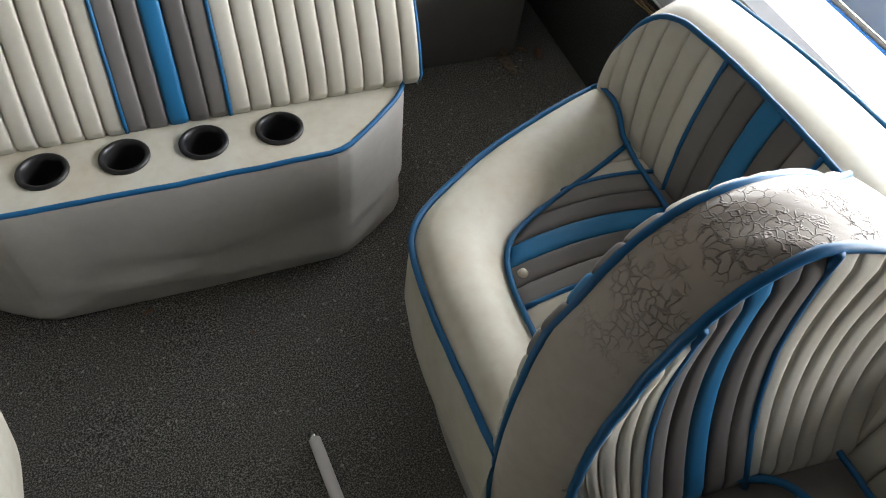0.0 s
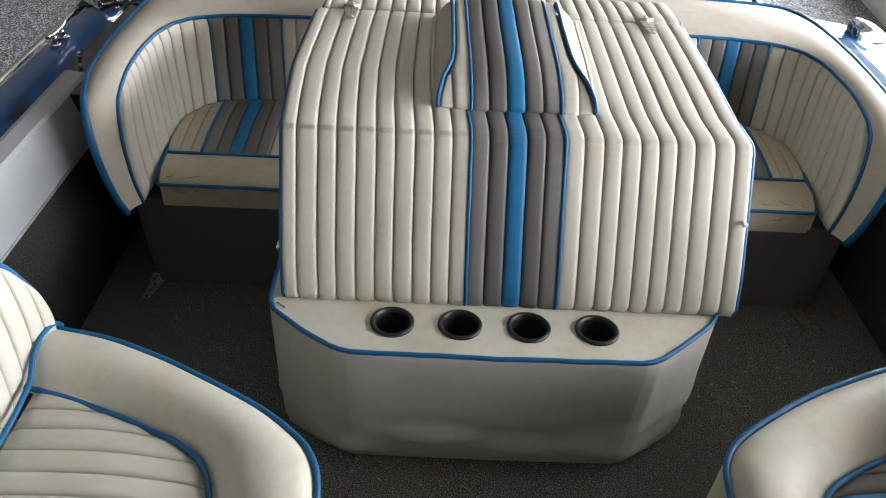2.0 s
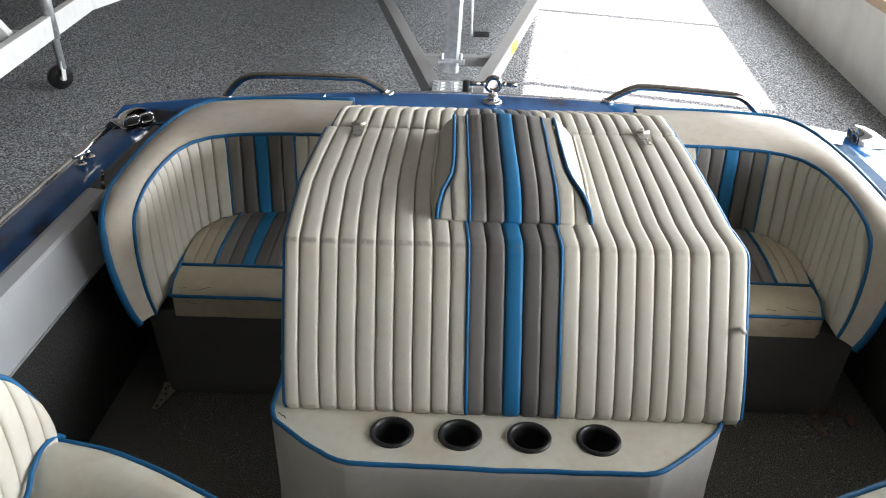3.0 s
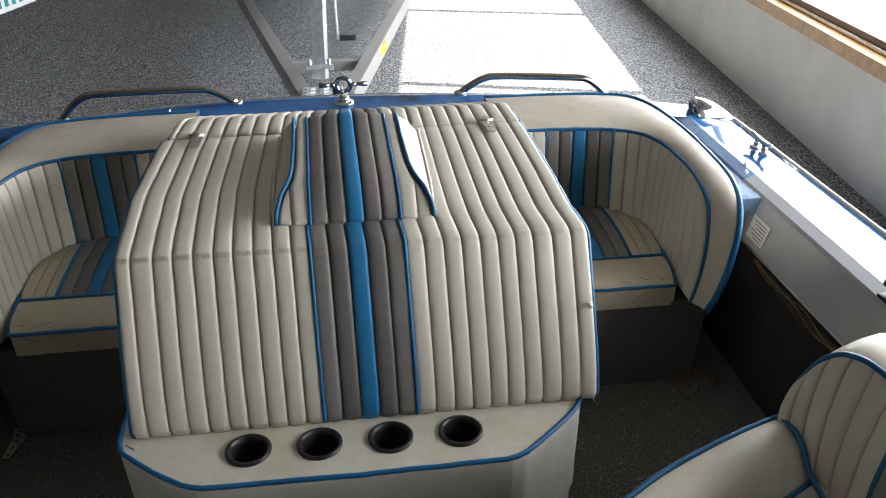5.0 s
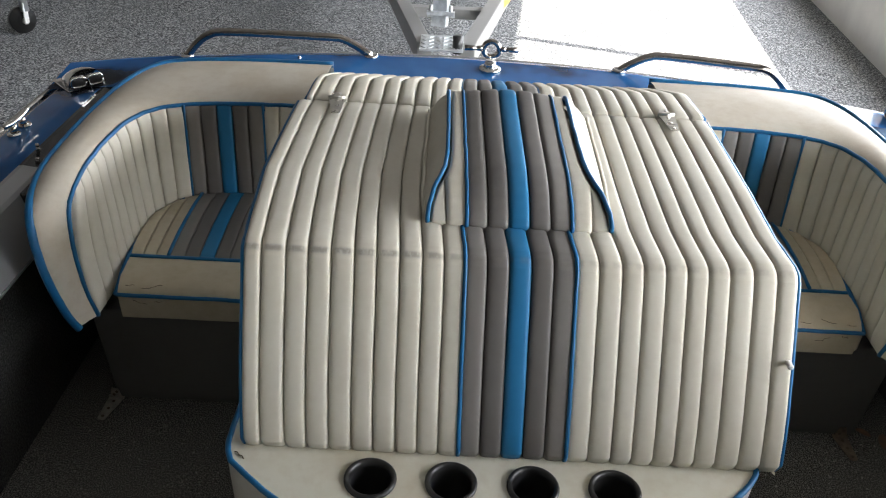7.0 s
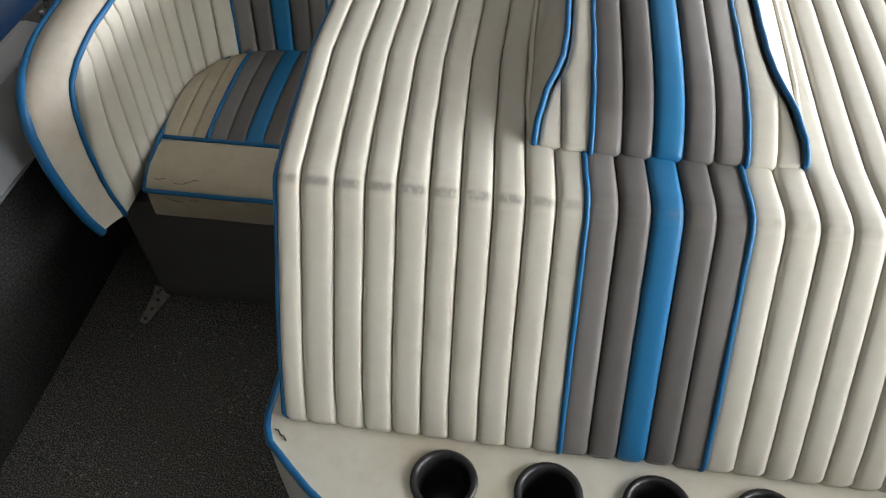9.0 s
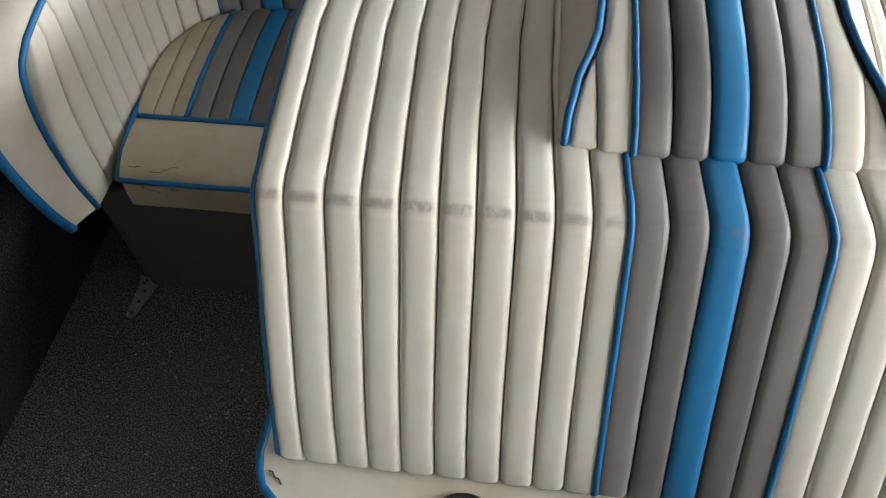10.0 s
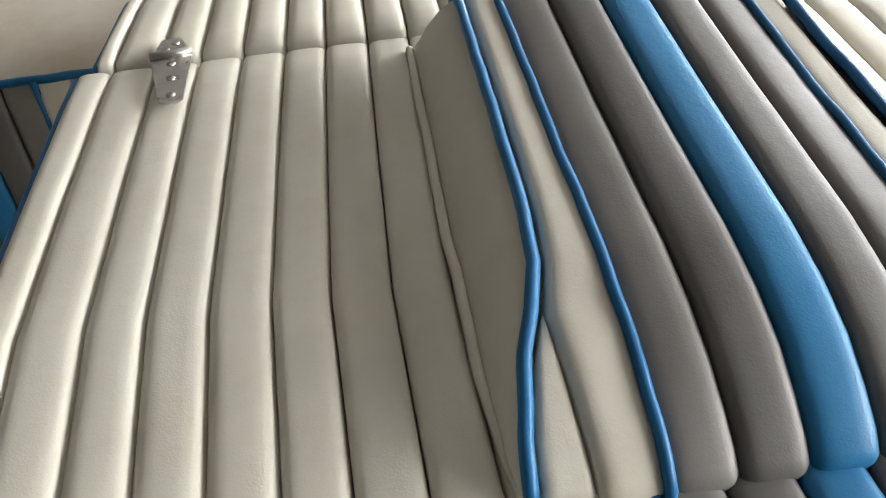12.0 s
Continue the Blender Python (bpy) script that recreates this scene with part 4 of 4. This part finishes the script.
# ---------------------------------------------------------------- helm seat back
def helm_seat():
    seat = thing("helm_seat", (0.57, -1.1, 0.0), "helm seat with arched pleated backrest and cracked grey vinyl top", "boat seat")
    n = 64
    # the welts of the back: free on the walkway side, running into the side bolster outboard
    arch_out = spline([(0.345, -1.02, 0.22), (0.327, -1.01, 0.32), (0.322, -1.01, 0.52), (0.338, -1.01, 0.714), (0.365, -1.01, 0.78), (0.402, -1.01, 0.856), (0.449, -1.01, 0.902), (0.504, -1.008, 0.917), (0.568, -0.998, 0.905), (0.640, -0.975, 0.862), (0.72, -0.945, 0.80), (0.80, -0.90, 0.738), (0.87, -0.865, 0.69)], n)
    arch_in = spline([(0.385, -1.115, 0.40), (0.370, -1.11, 0.52), (0.368, -1.11, 0.65), (0.378, -1.11, 0.728), (0.405, -1.11, 0.829), (0.439, -1.11, 0.893), (0.484, -1.11, 0.931), (0.525, -1.11, 0.940), (0.596, -1.11, 0.917), (0.68, -1.11, 0.868), (0.78, -1.115, 0.79), (0.88, -1.13, 0.70), (0.95, -1.15, 0.63)], n)
    length = sum((b - a).length for a, b in zip(arch_in, arch_in[1:]))
    heart = Vector((0.54, -1.06, 0.50))
    rows = []
    for t in (0, 0.05, 0.14, 0.3, 0.5, 0.7, 0.86, 0.95, 1.0):
        row = []
        for a, b in zip(arch_out, arch_in):
            p = a.lerp(b, t)
            way = Vector((p.x - heart.x, 0, p.z - heart.z)).normalized()
            row.append(p + way * 0.022 * (1 - abs(2 * t - 1) ** 2.6))
        rows.append(row)
    fine = grid_bm([even(r, 260) for r in rows])
    part("top_roll", fine, CRACKED, seat, "sun-cracked greyish vinyl padded arch")
    piping(arch_out, seat, 0.006)
    piping(arch_in, seat, 0.006)

    def F(u, v):
        """Front face: from the seat up to the arch; v runs along the inner welt."""
        s = min(max(v, 0), 1)
        k = min(int(s * (n - 1)), n - 2)
        t = arch_in[k].lerp(arch_in[k + 1], s * (n - 1) - k)
        b = Vector((float(np.interp(s * length, [0, 0.3, 0.48, 0.615, 1.2], [0.392, 0.420, 0.474, 0.625, 0.95])), -1.118 - 0.04 * s, min(0.44, t.z - 0.002)))
        p = b.lerp(t, u)
        return p + Vector((0, 0.030 * math.sin(math.pi * u), 0))

    sewn = [0.02, 0.08, 0.14, 0.20, 0.26, 0.322, 0.385, 0.435, 0.48, 0.507, 0.534, 0.561, 0.588, 0.615, 0.652, 0.695, 0.74, 0.79, 0.85, 0.92, 1.0, 1.08]
    edges = [x / length for x in sewn if x < length]
    order = [CREAM] * 8 + MID + [CREAM] * (len(edges) - 14)
    pleats(F, [j / 16 for j in range(17)], edges, order, seat, Vector((0, -1, 0.2)), 0.009, ends=(0.03, 0.03))
    for v in (edges[8], edges[13]):
        piping([F(j / 16, v) + Vector((0, -0.006, 0)) for j in range(17)], seat, 0.005)

    def K(u, v):
        """Rear face: a narrow band of gathered pleats behind the arch."""
        f = min(max(v, 0), 1) * (n - 1)
        k = min(int(f), n - 2)
        t = arch_out[k].lerp(arch_out[k + 1], f - k)
        b = Vector((0.54 + (t.x - 0.54) * 0.985, t.y + 0.014, 0.48 + (t.z - 0.48) * 0.965))
        c = Vector((0.54 + (t.x - 0.54) * 0.93, t.y + 0.020, 0.40 + (t.z - 0.46) * 0.6))
        return c.lerp(b, u * 2) if u < 0.5 else b.lerp(t, u * 2 - 1)

    ke = [0.03 + 0.94 * j / 24 for j in range(25)]
    km = [CREAM] * 9 + MID + [CREAM] * 10
    pleats(K, [j / 12 for j in range(13)], ke, km, seat, Vector((0, 1, 0.3)), 0.0045, ends=(0, 0.03))
    cushion = grid_bm([[Vector((x, y, z - 0.04 * abs((x - 0.575) / 0.28) ** 4)) for x in np.linspace(0.30, 0.85, 16)] for y, z in ((-1.115, 0.41), (-1.135, 0.44), (-1.25, 0.465), (-1.5, 0.475), (-1.62, 0.46), (-1.66, 0.40), (-1.66, 0.30))])
    part("seat", cushion, GREY, seat, "grey vinyl seat cushion")
    piping(spline([(0.40, -1.16, 0.41), (0.455, -1.125, 0.45), (0.54, -1.12, 0.46), (0.62, -1.138, 0.462), (0.67, -1.17, 0.468), (0.70, -1.25, 0.474)], 30), seat, 0.006)
    part("base_panel", box_bm((0.34, -1.62, 0.0), (0.90, -1.05, 0.40), None, 0.02), SKIRT, seat)


helm_seat()


# ---------------------------------------------------------------- deck fittings
def grab_rail(m):
    rail = thing("grab_rail", (m * 0.66, 1.26, 0.60), "bent stainless steel grab rail on the stern deck", "rail", "stern grab rails")
    a, b = 0.395, 0.99 if m < 0 else 0.93
    ya, yb = (1.285, 1.290) if m < 0 else (1.270, 1.225)
    pts = spline([(m * a, ya, deck_z(a)), (m * (a + 0.035), ya - 0.002, 0.634), (m * (a + 0.085), ya - 0.006, 0.660), (m * (a + 0.14), ya - 0.010, 0.667), (m * (b - 0.15), yb + 0.002, 0.661), (m * (b - 0.08), yb, 0.650), (m * (b - 0.032), yb, 0.614), (m * b, yb, deck_z(b))], 50)
    part("tube", tube_bm(pts, 0.0125, 12), DARK_CHROME, rail)
    for x, y in ((a, ya), (b, yb)):
        base = part("flange", cyl_bm((m * x, y, deck_z(x) - 0.002), (m * x, y, deck_z(x) + 0.007), 0.024, 20, 0.019), CHROME, rail)
        for k in range(2):
            px = m * x + (0.017 if k else -0.017)
            part("screw", cyl_bm((px, y, deck_z(x) + 0.004), (px, y, deck_z(x) + 0.009), 0.004, 8), CHROME, base)


grab_rail(-1)
grab_rail(1)


def tow_ring():
    tow = thing("ski_tow_ring", (-0.018, 1.2, 0.62), "chrome ski tow ring with two horns on the deck", "tow fitting")
    z0, x, y = deck_z(0), -0.018, 1.2
    part("base_plate", joined(cyl_bm((x, y, z0 - 0.002), (x, y, z0 + 0.010), 0.036, 24, 0.032, 0.002), cyl_bm((x, y, z0 + 0.008), (x, y, z0 + 0.03), 0.022, 20, 0.015)), CHROME, tow)
    c = Vector((x, y, z0 + 0.066))
    ring = [c + Vector((0.024 * math.cos(t), 0, 0.024 * math.sin(t))) for t in np.linspace(-math.pi / 2, 1.5 * math.pi, 33)]
    part("ring", tube_bm(ring, 0.0085, 10), DARK_CHROME, tow)
    for s in (-1, 1):
        pts = [c + Vector((s * d, 0, 0.001)) for d in (0.028, 0.045, 0.065, 0.082)]
        part("horn", joined(cyl_bm(pts[0], pts[1], 0.010, 12, 0.007), cyl_bm(pts[1], pts[3], 0.007, 12, 0.009)), DARK_CHROME, tow)
    part("screw", cyl_bm((x + 0.024, y - 0.014, z0 + 0.006), (x + 0.024, y - 0.014, z0 + 0.013), 0.004, 8), CHROME, tow)


tow_ring()


def vent_light(m):
    """Chrome clamshell housing with two dark openings."""
    x, y, z = m * 1.255, 1.085, deck_z(1.255) - 0.004
    v = thing("clamshell_vent", (x, y, z), "chrome clamshell vent with dark openings on the gunwale corner", "vent", "stern vents")
    at = Matrix.Translation((x, y, z)) @ Matrix.Rotation(radians(-95 if m > 0 else 45), 4, "Z")
    rows = []
    for t in np.linspace(0, 1, 9):
        row = []
        for k in range(15):
            a = math.pi * k / 14
            r = 0.056 * (1 - 0.5 * t**2.2)
            h = 0.058 * (1 - t**1.8) + 0.002
            row.append(at @ Vector((r * math.cos(a), -0.055 + 0.125 * t, h * math.sin(a) ** 0.7)))
        rows.append(row)
    part("housing", grid_bm(rows), CHROME, v)
    part("face", grid_bm([[at @ Vector((0.056 * math.cos(math.pi * k / 14), -0.0545, q * 0.058 * math.sin(math.pi * k / 14) ** 0.7)) for k in range(15)] for q in (0, 1)]), CHROME, v)
    for s in (-1, 1):
        cx, h = s * 0.025, 0.012
        hole = part("mouth", box_bm((cx - 0.019, -0.0585, 0.024 - h), (cx + 0.019, -0.050, 0.024 + h), at, 0.004), BLACK, v, "dark vent opening")
        loop = [at @ Vector((cx + 0.021 * math.copysign(abs(math.cos(t)) ** 0.45, math.cos(t)), -0.058, 0.024 + 0.014 * math.copysign(abs(math.sin(t)) ** 0.45, math.sin(t)))) for t in np.linspace(0, 2 * math.pi, 33)]
        part("rim", tube_bm(loop, 0.003), CHROME, hole)
    part("base_plate", box_bm((-0.058, -0.057, -0.006), (0.058, 0.068, 0.003), at, 0.003), CHROME, v)


vent_light(-1)
vent_light(1)


def cleat(m):
    x, y, z = m * 1.272, 0.735, 0.550
    c = thing("mooring_cleat", (x, y, z), "small chrome horn cleat on the gunwale", "cleat", "mooring cleats")
    part("horns", tube_bm(spline([(x, y - 0.062, z + 0.036), (x, y - 0.03, z + 0.030), (x, y + 0.03, z + 0.030), (x, y + 0.062, z + 0.036)], 20), 0.007, 10), CHROME, c)
    for s in (-1, 1):
        part("leg", joined(cyl_bm((x, y + s * 0.028, z), (x, y + s * 0.022, z + 0.03), 0.011, 14, 0.007), cyl_bm((x, y + s * 0.03, z - 0.002), (x, y + s * 0.03, z + 0.004), 0.017, 16)), CHROME, c)


cleat(-1)
cleat(1)


def stud(x, y, z, tall=0.016):
    s = thing("snap_stud", (x, y, z), "small chrome snap stud screwed to the deck", "stud", "deck studs")
    part("cap", joined(cyl_bm((x, y, z - 0.001), (x, y, z + tall * 0.6), 0.006, 12, 0.004), cyl_bm((x, y, z + tall * 0.6), (x, y, z + tall), 0.0055, 12, 0.004)), CHROME, s)


for m in (-1, 1):
    stud(m * 1.158, 0.60, 0.562, 0.009 if m > 0 else 0.018)
    stud(m * 1.135, 0.545, 0.562, 0.007)
for x in (-0.98, -0.62, 0.66, 1.0):
    stud(x, deck_end(x) - 0.10, deck_z(x), 0.009)
bracket = thing("windscreen_bracket", (1.135, -0.14, 0.56), "black plastic bracket on the coaming", "bracket")
part("foot", box_bm((1.115, -0.17, 0.558), (1.158, -0.12, 0.566), None, 0.002), BLACK, bracket)
part("horn", joined(box_bm((1.122, -0.165, 0.566), (1.147, -0.135, 0.60), None, 0.006), cyl_bm((1.137, -0.15, 0.595), (1.107, -0.15, 0.61), 0.009)), BLACK, bracket)
sticker = thing("capacity_sticker", (1.092, 0.345, 0.44), "worn white printed sticker on the grey side panel", "sticker")
sm = Matrix.Translation((1.0900, 0.345, 0.476)) @ Matrix.Rotation(radians(14.5), 4, "Y")
part("paper", box_bm((-0.0012, -0.045, -0.032), (0.0004, 0.045, 0.032), sm), PAPER, sticker, smooth=False)
for k in range(6):
    part("print_line", box_bm((-0.002, -0.035, 0.020 - 0.009 * k), (-0.0013, 0.035 - 0.012 * (k % 3), 0.023 - 0.009 * k), sm), INK, sticker, smooth=False)
for k, w in enumerate(WIRES + WIRES[:2]):
    wire = thing("loose_wire", (1.07, 0.1, 0.40), "loose thin cable hanging under the side panel", "cable", "loose cables")
    pts = []
    for j in range(14):
        y = 0.30 - 0.56 * j / 13
        pts.append((1.072 - 0.006 * math.sin(j * 0.9 + k * 1.7), y, 0.412 - 0.016 * math.sin(math.pi * j / 13) * (0.4 + 0.25 * k) + 0.004 * math.sin(j * 1.3 + k * 2.1)))
    part("strand", tube_bm(spline(pts, 60), 0.0012, 6), w, wire)


# ---------------------------------------------------------------- small things on the carpet
tube = thing("white_tube", (0.13, -0.9, 0.012), "thin white plastic tube lying on the carpet", "tube")
part("shaft", cyl_bm((0.118, -0.700, 0.013), (0.175, -1.25, 0.013), 0.012, 16), WHITE, tube)
part("tip", joined(cyl_bm((0.1165, -0.688, 0.013), (0.118, -0.702, 0.013), 0.008, 14), cyl_bm((0.1160, -0.682, 0.013), (0.1165, -0.690, 0.013), 0.004, 10)), CHROME, tube)


def leaf(x, y, z, size, turn):
    lf = thing("dry_leaf", (x, y, z), "small curled dry brown leaf", "leaf", "dry leaves")
    rows = []
    for t in np.linspace(-1, 1, 7):
        w = 0.45 * (1 - t * t) ** 0.7
        rows.append([Vector((x, y, z + 0.004)) + size * (Matrix.Rotation(turn, 3, "Z") @ Vector((t, s * w, 0.25 * abs(s) * (1 - t * t) + 0.12 * t * t))) for s in (-1, -0.5, 0, 0.5, 1)])
    bm = grid_bm(rows)
    part("blade", bm, LEAF, lf)


leaf(-0.15, -0.305, 0.0, 0.013, 0.4)
leaf(1.02, 0.30, 0.0, 0.030, 1.2)
leaf(0.98, 0.33, 0.0, 0.022, 2.4)
leaf(-0.50, -0.17, 0.0, 0.015, 0.9)
leaf(0.05, -0.42, 0.0, 0.008, 2.0)
rng = random.Random(5)
lint = bmesh.new()
for k in range(2000):
    x, y = rng.uniform(-1.0, 1.0), rng.uniform(-1.2, 0.3)
    r, a = rng.uniform(0.0008, 0.0027), rng.uniform(0, 6.3)
    d, e = Vector((math.cos(a), math.sin(a), 0)) * r * rng.uniform(1, 2.2), Vector((-math.sin(a), math.cos(a), 0)) * r
    c = Vector((x, y, 0.003))
    vs = [lint.verts.new(p) for p in (c - d, c - e, c + d, c + e, c + Vector((0, 0, r)))]
    for j in range(4):
        lint.faces.new((vs[j], vs[(j + 1) % 4], vs[4]))
solid("lint", lint, LINT, "scattered pale lint and crumbs on the carpet", "litter", "stuff")
for x, y, z in ((0.463, -0.753, 0.482),):
    b = thing("loose_button", (x, y, z), "small torn pale upholstery button on the seat", "button")
    part("cap", cyl_bm((x, y, z - 0.004), (x, y, z + 0.003), 0.009, 12, 0.005), IVORY, b)

clip = thing("loose_clip", (-0.103, -0.243, 0.2985), "small pale metal plate with two holes lying in a cup holder", "clip")
tilt = Matrix.Translation((-0.103, -0.240, 0.303)) @ Matrix.Rotation(radians(-18), 4, "Z") @ Matrix.Rotation(radians(14), 4, "X")
part("plate", box_bm((-0.019, -0.011, -0.001), (0.019, 0.011, 0.001), tilt, 0.0006), OLD_STEEL, clip, smooth=False)
for hx in (-0.009, 0.006):
    part("hole", cyl_bm(tilt @ Vector((hx, 0.002, 0.0009)), tilt @ Vector((hx, 0.002, 0.0014)), 0.0032, 12), BLACK, clip, "dark punched hole")

snap = thing("loose_snap", (0.166, -0.206, 0.300), "small bright metal snap lying in a cup holder", "snap")
part("cap", joined(cyl_bm((0.166, -0.206, 0.298), (0.166, -0.206, 0.304), 0.007, 14, 0.005), cyl_bm((0.166, -0.206, 0.303), (0.166, -0.206, 0.308), 0.003, 10)), CHROME, snap)


# ---------------------------------------------------------------- trailers on the showroom floor
def beam(a, b, w, h, bevel=0.006):
    a, b = Vector(a), Vector(b)
    d = b - a
    m = Matrix.Translation((a + b) / 2) @ d.to_track_quat("Y", "Z").to_matrix().to_4x4()
    return box_bm((-w / 2, -d.length / 2, -h / 2), (w / 2, d.length / 2, h / 2), m, bevel)


def tongue_trailer():
    t = thing("boat_trailer", (-0.2, 6.0, GROUND), "grey painted boat trailer with a galvanised winch post", "trailer")
    z = -0.38
    part("side_beam", beam((-0.33, 4.25, z), (-1.75, 10.8, z), 0.11, 0.15), TRAILER, t, "grey steel drawbar beam", False)
    part("side_beam", beam((-0.03, 4.25, z), (1.25, 10.8, z), 0.11, 0.15), TRAILER, t, "grey steel drawbar beam", False)
    part("cross_beam", beam((-0.5, 5.25, z), (0.2, 5.25, z), 0.10, 0.08), TRAILER, t, smooth=False)
    step = part("step_plate", beam((-0.21, 4.05, z + 0.08), (-0.21, 4.38, z + 0.08), 0.30, 0.012, 0.002), STEEL, t, "bright diamond tread plate", False)
    for k in range(24):
        gx, gy = -0.335 + 0.05 * (k % 6), 4.10 + 0.075 * (k // 6)
        part("tread", beam((gx - 0.016, gy - 0.016 * (1 if k % 2 else -1), z + 0.088), (gx + 0.016, gy + 0.016 * (1 if k % 2 else -1), z + 0.088), 0.009, 0.006, 0.0), STEEL, step, smooth=False)
    part("coupler", joined(beam((-0.18, 3.6, z - 0.02), (-0.18, 4.1, z - 0.02), 0.12, 0.1), cyl_bm((-0.10, 4.12, z + 0.05), (-0.10, 4.12, z + 0.17), 0.035, 16)), BLACK, t, "black coupler lever")
    post = part("winch_post", beam((-0.24, 4.80, z + 0.02), (-0.20, 4.98, 0.62), 0.115, 0.10), STEEL, t, "galvanised winch post", False)
    part("clamp", joined(beam((-0.34, 4.76, z + 0.13), (-0.13, 4.76, z + 0.13), 0.03, 0.03, 0.003), beam((-0.34, 4.85, z + 0.09), (-0.13, 4.85, z + 0.09), 0.03, 0.03, 0.003)), STEEL, post, smooth=False)
    for sx in (-0.31, -0.16):
        part("bolt", cyl_bm((sx, 4.76, z + 0.10), (sx, 4.76, z + 0.19), 0.014, 10), STEEL, post)
    winch = part("winch", joined(box_bm((-0.33, 4.84, 0.40), (-0.30, 5.06, 0.62), None, 0.004), box_bm((-0.13, 4.84, 0.40), (-0.10, 5.06, 0.62), None, 0.004), cyl_bm((-0.32, 4.95, 0.50), (-0.11, 4.95, 0.50), 0.06, 18), box_bm((-0.33, 4.84, 0.39), (-0.10, 5.06, 0.41), None, 0.004)), STEEL, t, "galvanised hand winch", False)
    part("crank", tube_bm(spline([(-0.12, 4.95, 0.52), (-0.085, 4.94, 0.50), (-0.08, 4.93, 0.40), (-0.08, 4.92, -0.05), (-0.075, 4.92, -0.07), (-0.05, 4.92, -0.072)], 40), 0.010, 8), STEEL, winch)
    part("grip", tube_bm([Vector((-0.065 + 0.013 * k, 4.92, -0.072)) for k in range(11)], 0.024, 12), BLACK, winch, "ribbed black crank grip")
    part("rope", cyl_bm((-0.28, 4.95, 0.5), (-0.15, 4.95, 0.5), 0.075, 18), WHITE, winch, "wound pale winch strap")
    part("decal", beam((0.278, 5.55, z + 0.01), (0.345, 5.80, z + 0.01), 0.004, 0.09, 0.0), plain("yellow_decal", (0.55, 0.36, 0.03), 0.5), t, "small yellow warning decal", False)
    hull = grid_bm([[Vector((x, y, zz + 0.25 * abs(x) ** 1.3)) for x in np.linspace(-0.9, 0.8, 15)] for y, zz in ((6.2, 0.75), (6.4, 0.45), (6.9, 0.12), (7.8, -0.1), (10.0, -0.2), (13.0, -0.2))])
    boat = thing("neighbour_boat", (-0.15, 8.5, -0.2), "pale boat hull resting on the grey trailer", "boat")
    part("hull", hull, WHITE, boat, "white gelcoat hull")


tongue_trailer()


def white_trailer():
    t = thing("white_trailer", (-4.0, 7.0, GROUND), "white painted boat trailer with a jockey wheel", "trailer")
    part("side_beam", beam((-3.62, 2.9, -0.31), (-4.09, 6.85, -0.31), 0.08, 0.20), TRAILER_WHITE, t, "white steel beam", False)
    part("side_beam", beam((-4.09, 6.85, -0.31), (-3.35, 10.4, -0.31), 0.08, 0.20), TRAILER_WHITE, t, "white steel beam with teal lettering", False)
    part("side_beam", beam((-5.6, 4.4, -0.31), (-5.9, 9.6, -0.31), 0.08, 0.20), TRAILER_WHITE, t, smooth=False)
    part("cross_beam", beam((-3.9, 5.35, -0.31), (-5.7, 5.35, -0.31), 0.08, 0.1), TRAILER_WHITE, t, smooth=False)
    part("winch_post", beam((-4.0, 5.1, -0.26), (-4.45, 5.0, 0.45), 0.12, 0.09), TRAILER_WHITE, t, "white winch post", False)
    for k in range(2):
        part("bracket", cyl_bm((-3.86 - 0.07 * k, 4.55, -0.50), (-3.93 - 0.07 * k, 4.62, -0.05), 0.022, 12), STEEL, t)
    leg = part("jack_leg", joined(cyl_bm((-3.915, 5.72, -0.70), (-3.975, 5.76, 0.35), 0.036, 16), cyl_bm((-3.93, 5.73, -0.42), (-3.975, 5.76, 0.35), 0.05, 16)), STEEL, t, "steel jack leg")
    wheel = part("wheel", joined(cyl_bm((-4.00, 5.76, GROUND + 0.115), (-3.935, 5.71, GROUND + 0.115), 0.115, 28, None, 0.015), cyl_bm((-4.005, 5.765, GROUND + 0.115), (-3.93, 5.705, GROUND + 0.115), 0.06, 20)), BLACK, t, "black rubber jockey wheel")
    part("hub", cyl_bm((-3.93, 5.705, GROUND + 0.115), (-3.905, 5.685, GROUND + 0.115), 0.025, 18), WHITE, wheel)
    part("fork", beam((-3.905, 5.69, GROUND + 0.10), (-3.905, 5.715, GROUND + 0.27), 0.012, 0.07, 0.003), TRAILER_WHITE, wheel, smooth=False)
    teal = plain("teal_lettering", (0.02, 0.22, 0.26), 0.5)
    d = Vector((0.74, 3.55, 0)).normalized()
    side = Vector((d.y, -d.x, 0))
    for k in range(7):
        p = Vector((-4.09, 6.85, -0.31)) + d * (1.15 + 0.14 * k) + side * 0.042
        part("letter_bar", beam(p, p + d * 0.07, 0.003, 0.09, 0.0), teal, t, "teal lettering bar", False)
    for k in range(3):
        p = Vector((-4.09, 6.85, -0.33)) + d * (0.45 + 0.12 * k) + side * 0.042
        part("letter_bar", beam(p, p + d * 0.30 + Vector((0, 0, 0.03)), 0.003, 0.03, 0.0), teal, t, "teal swoosh mark", False)


white_trailer()
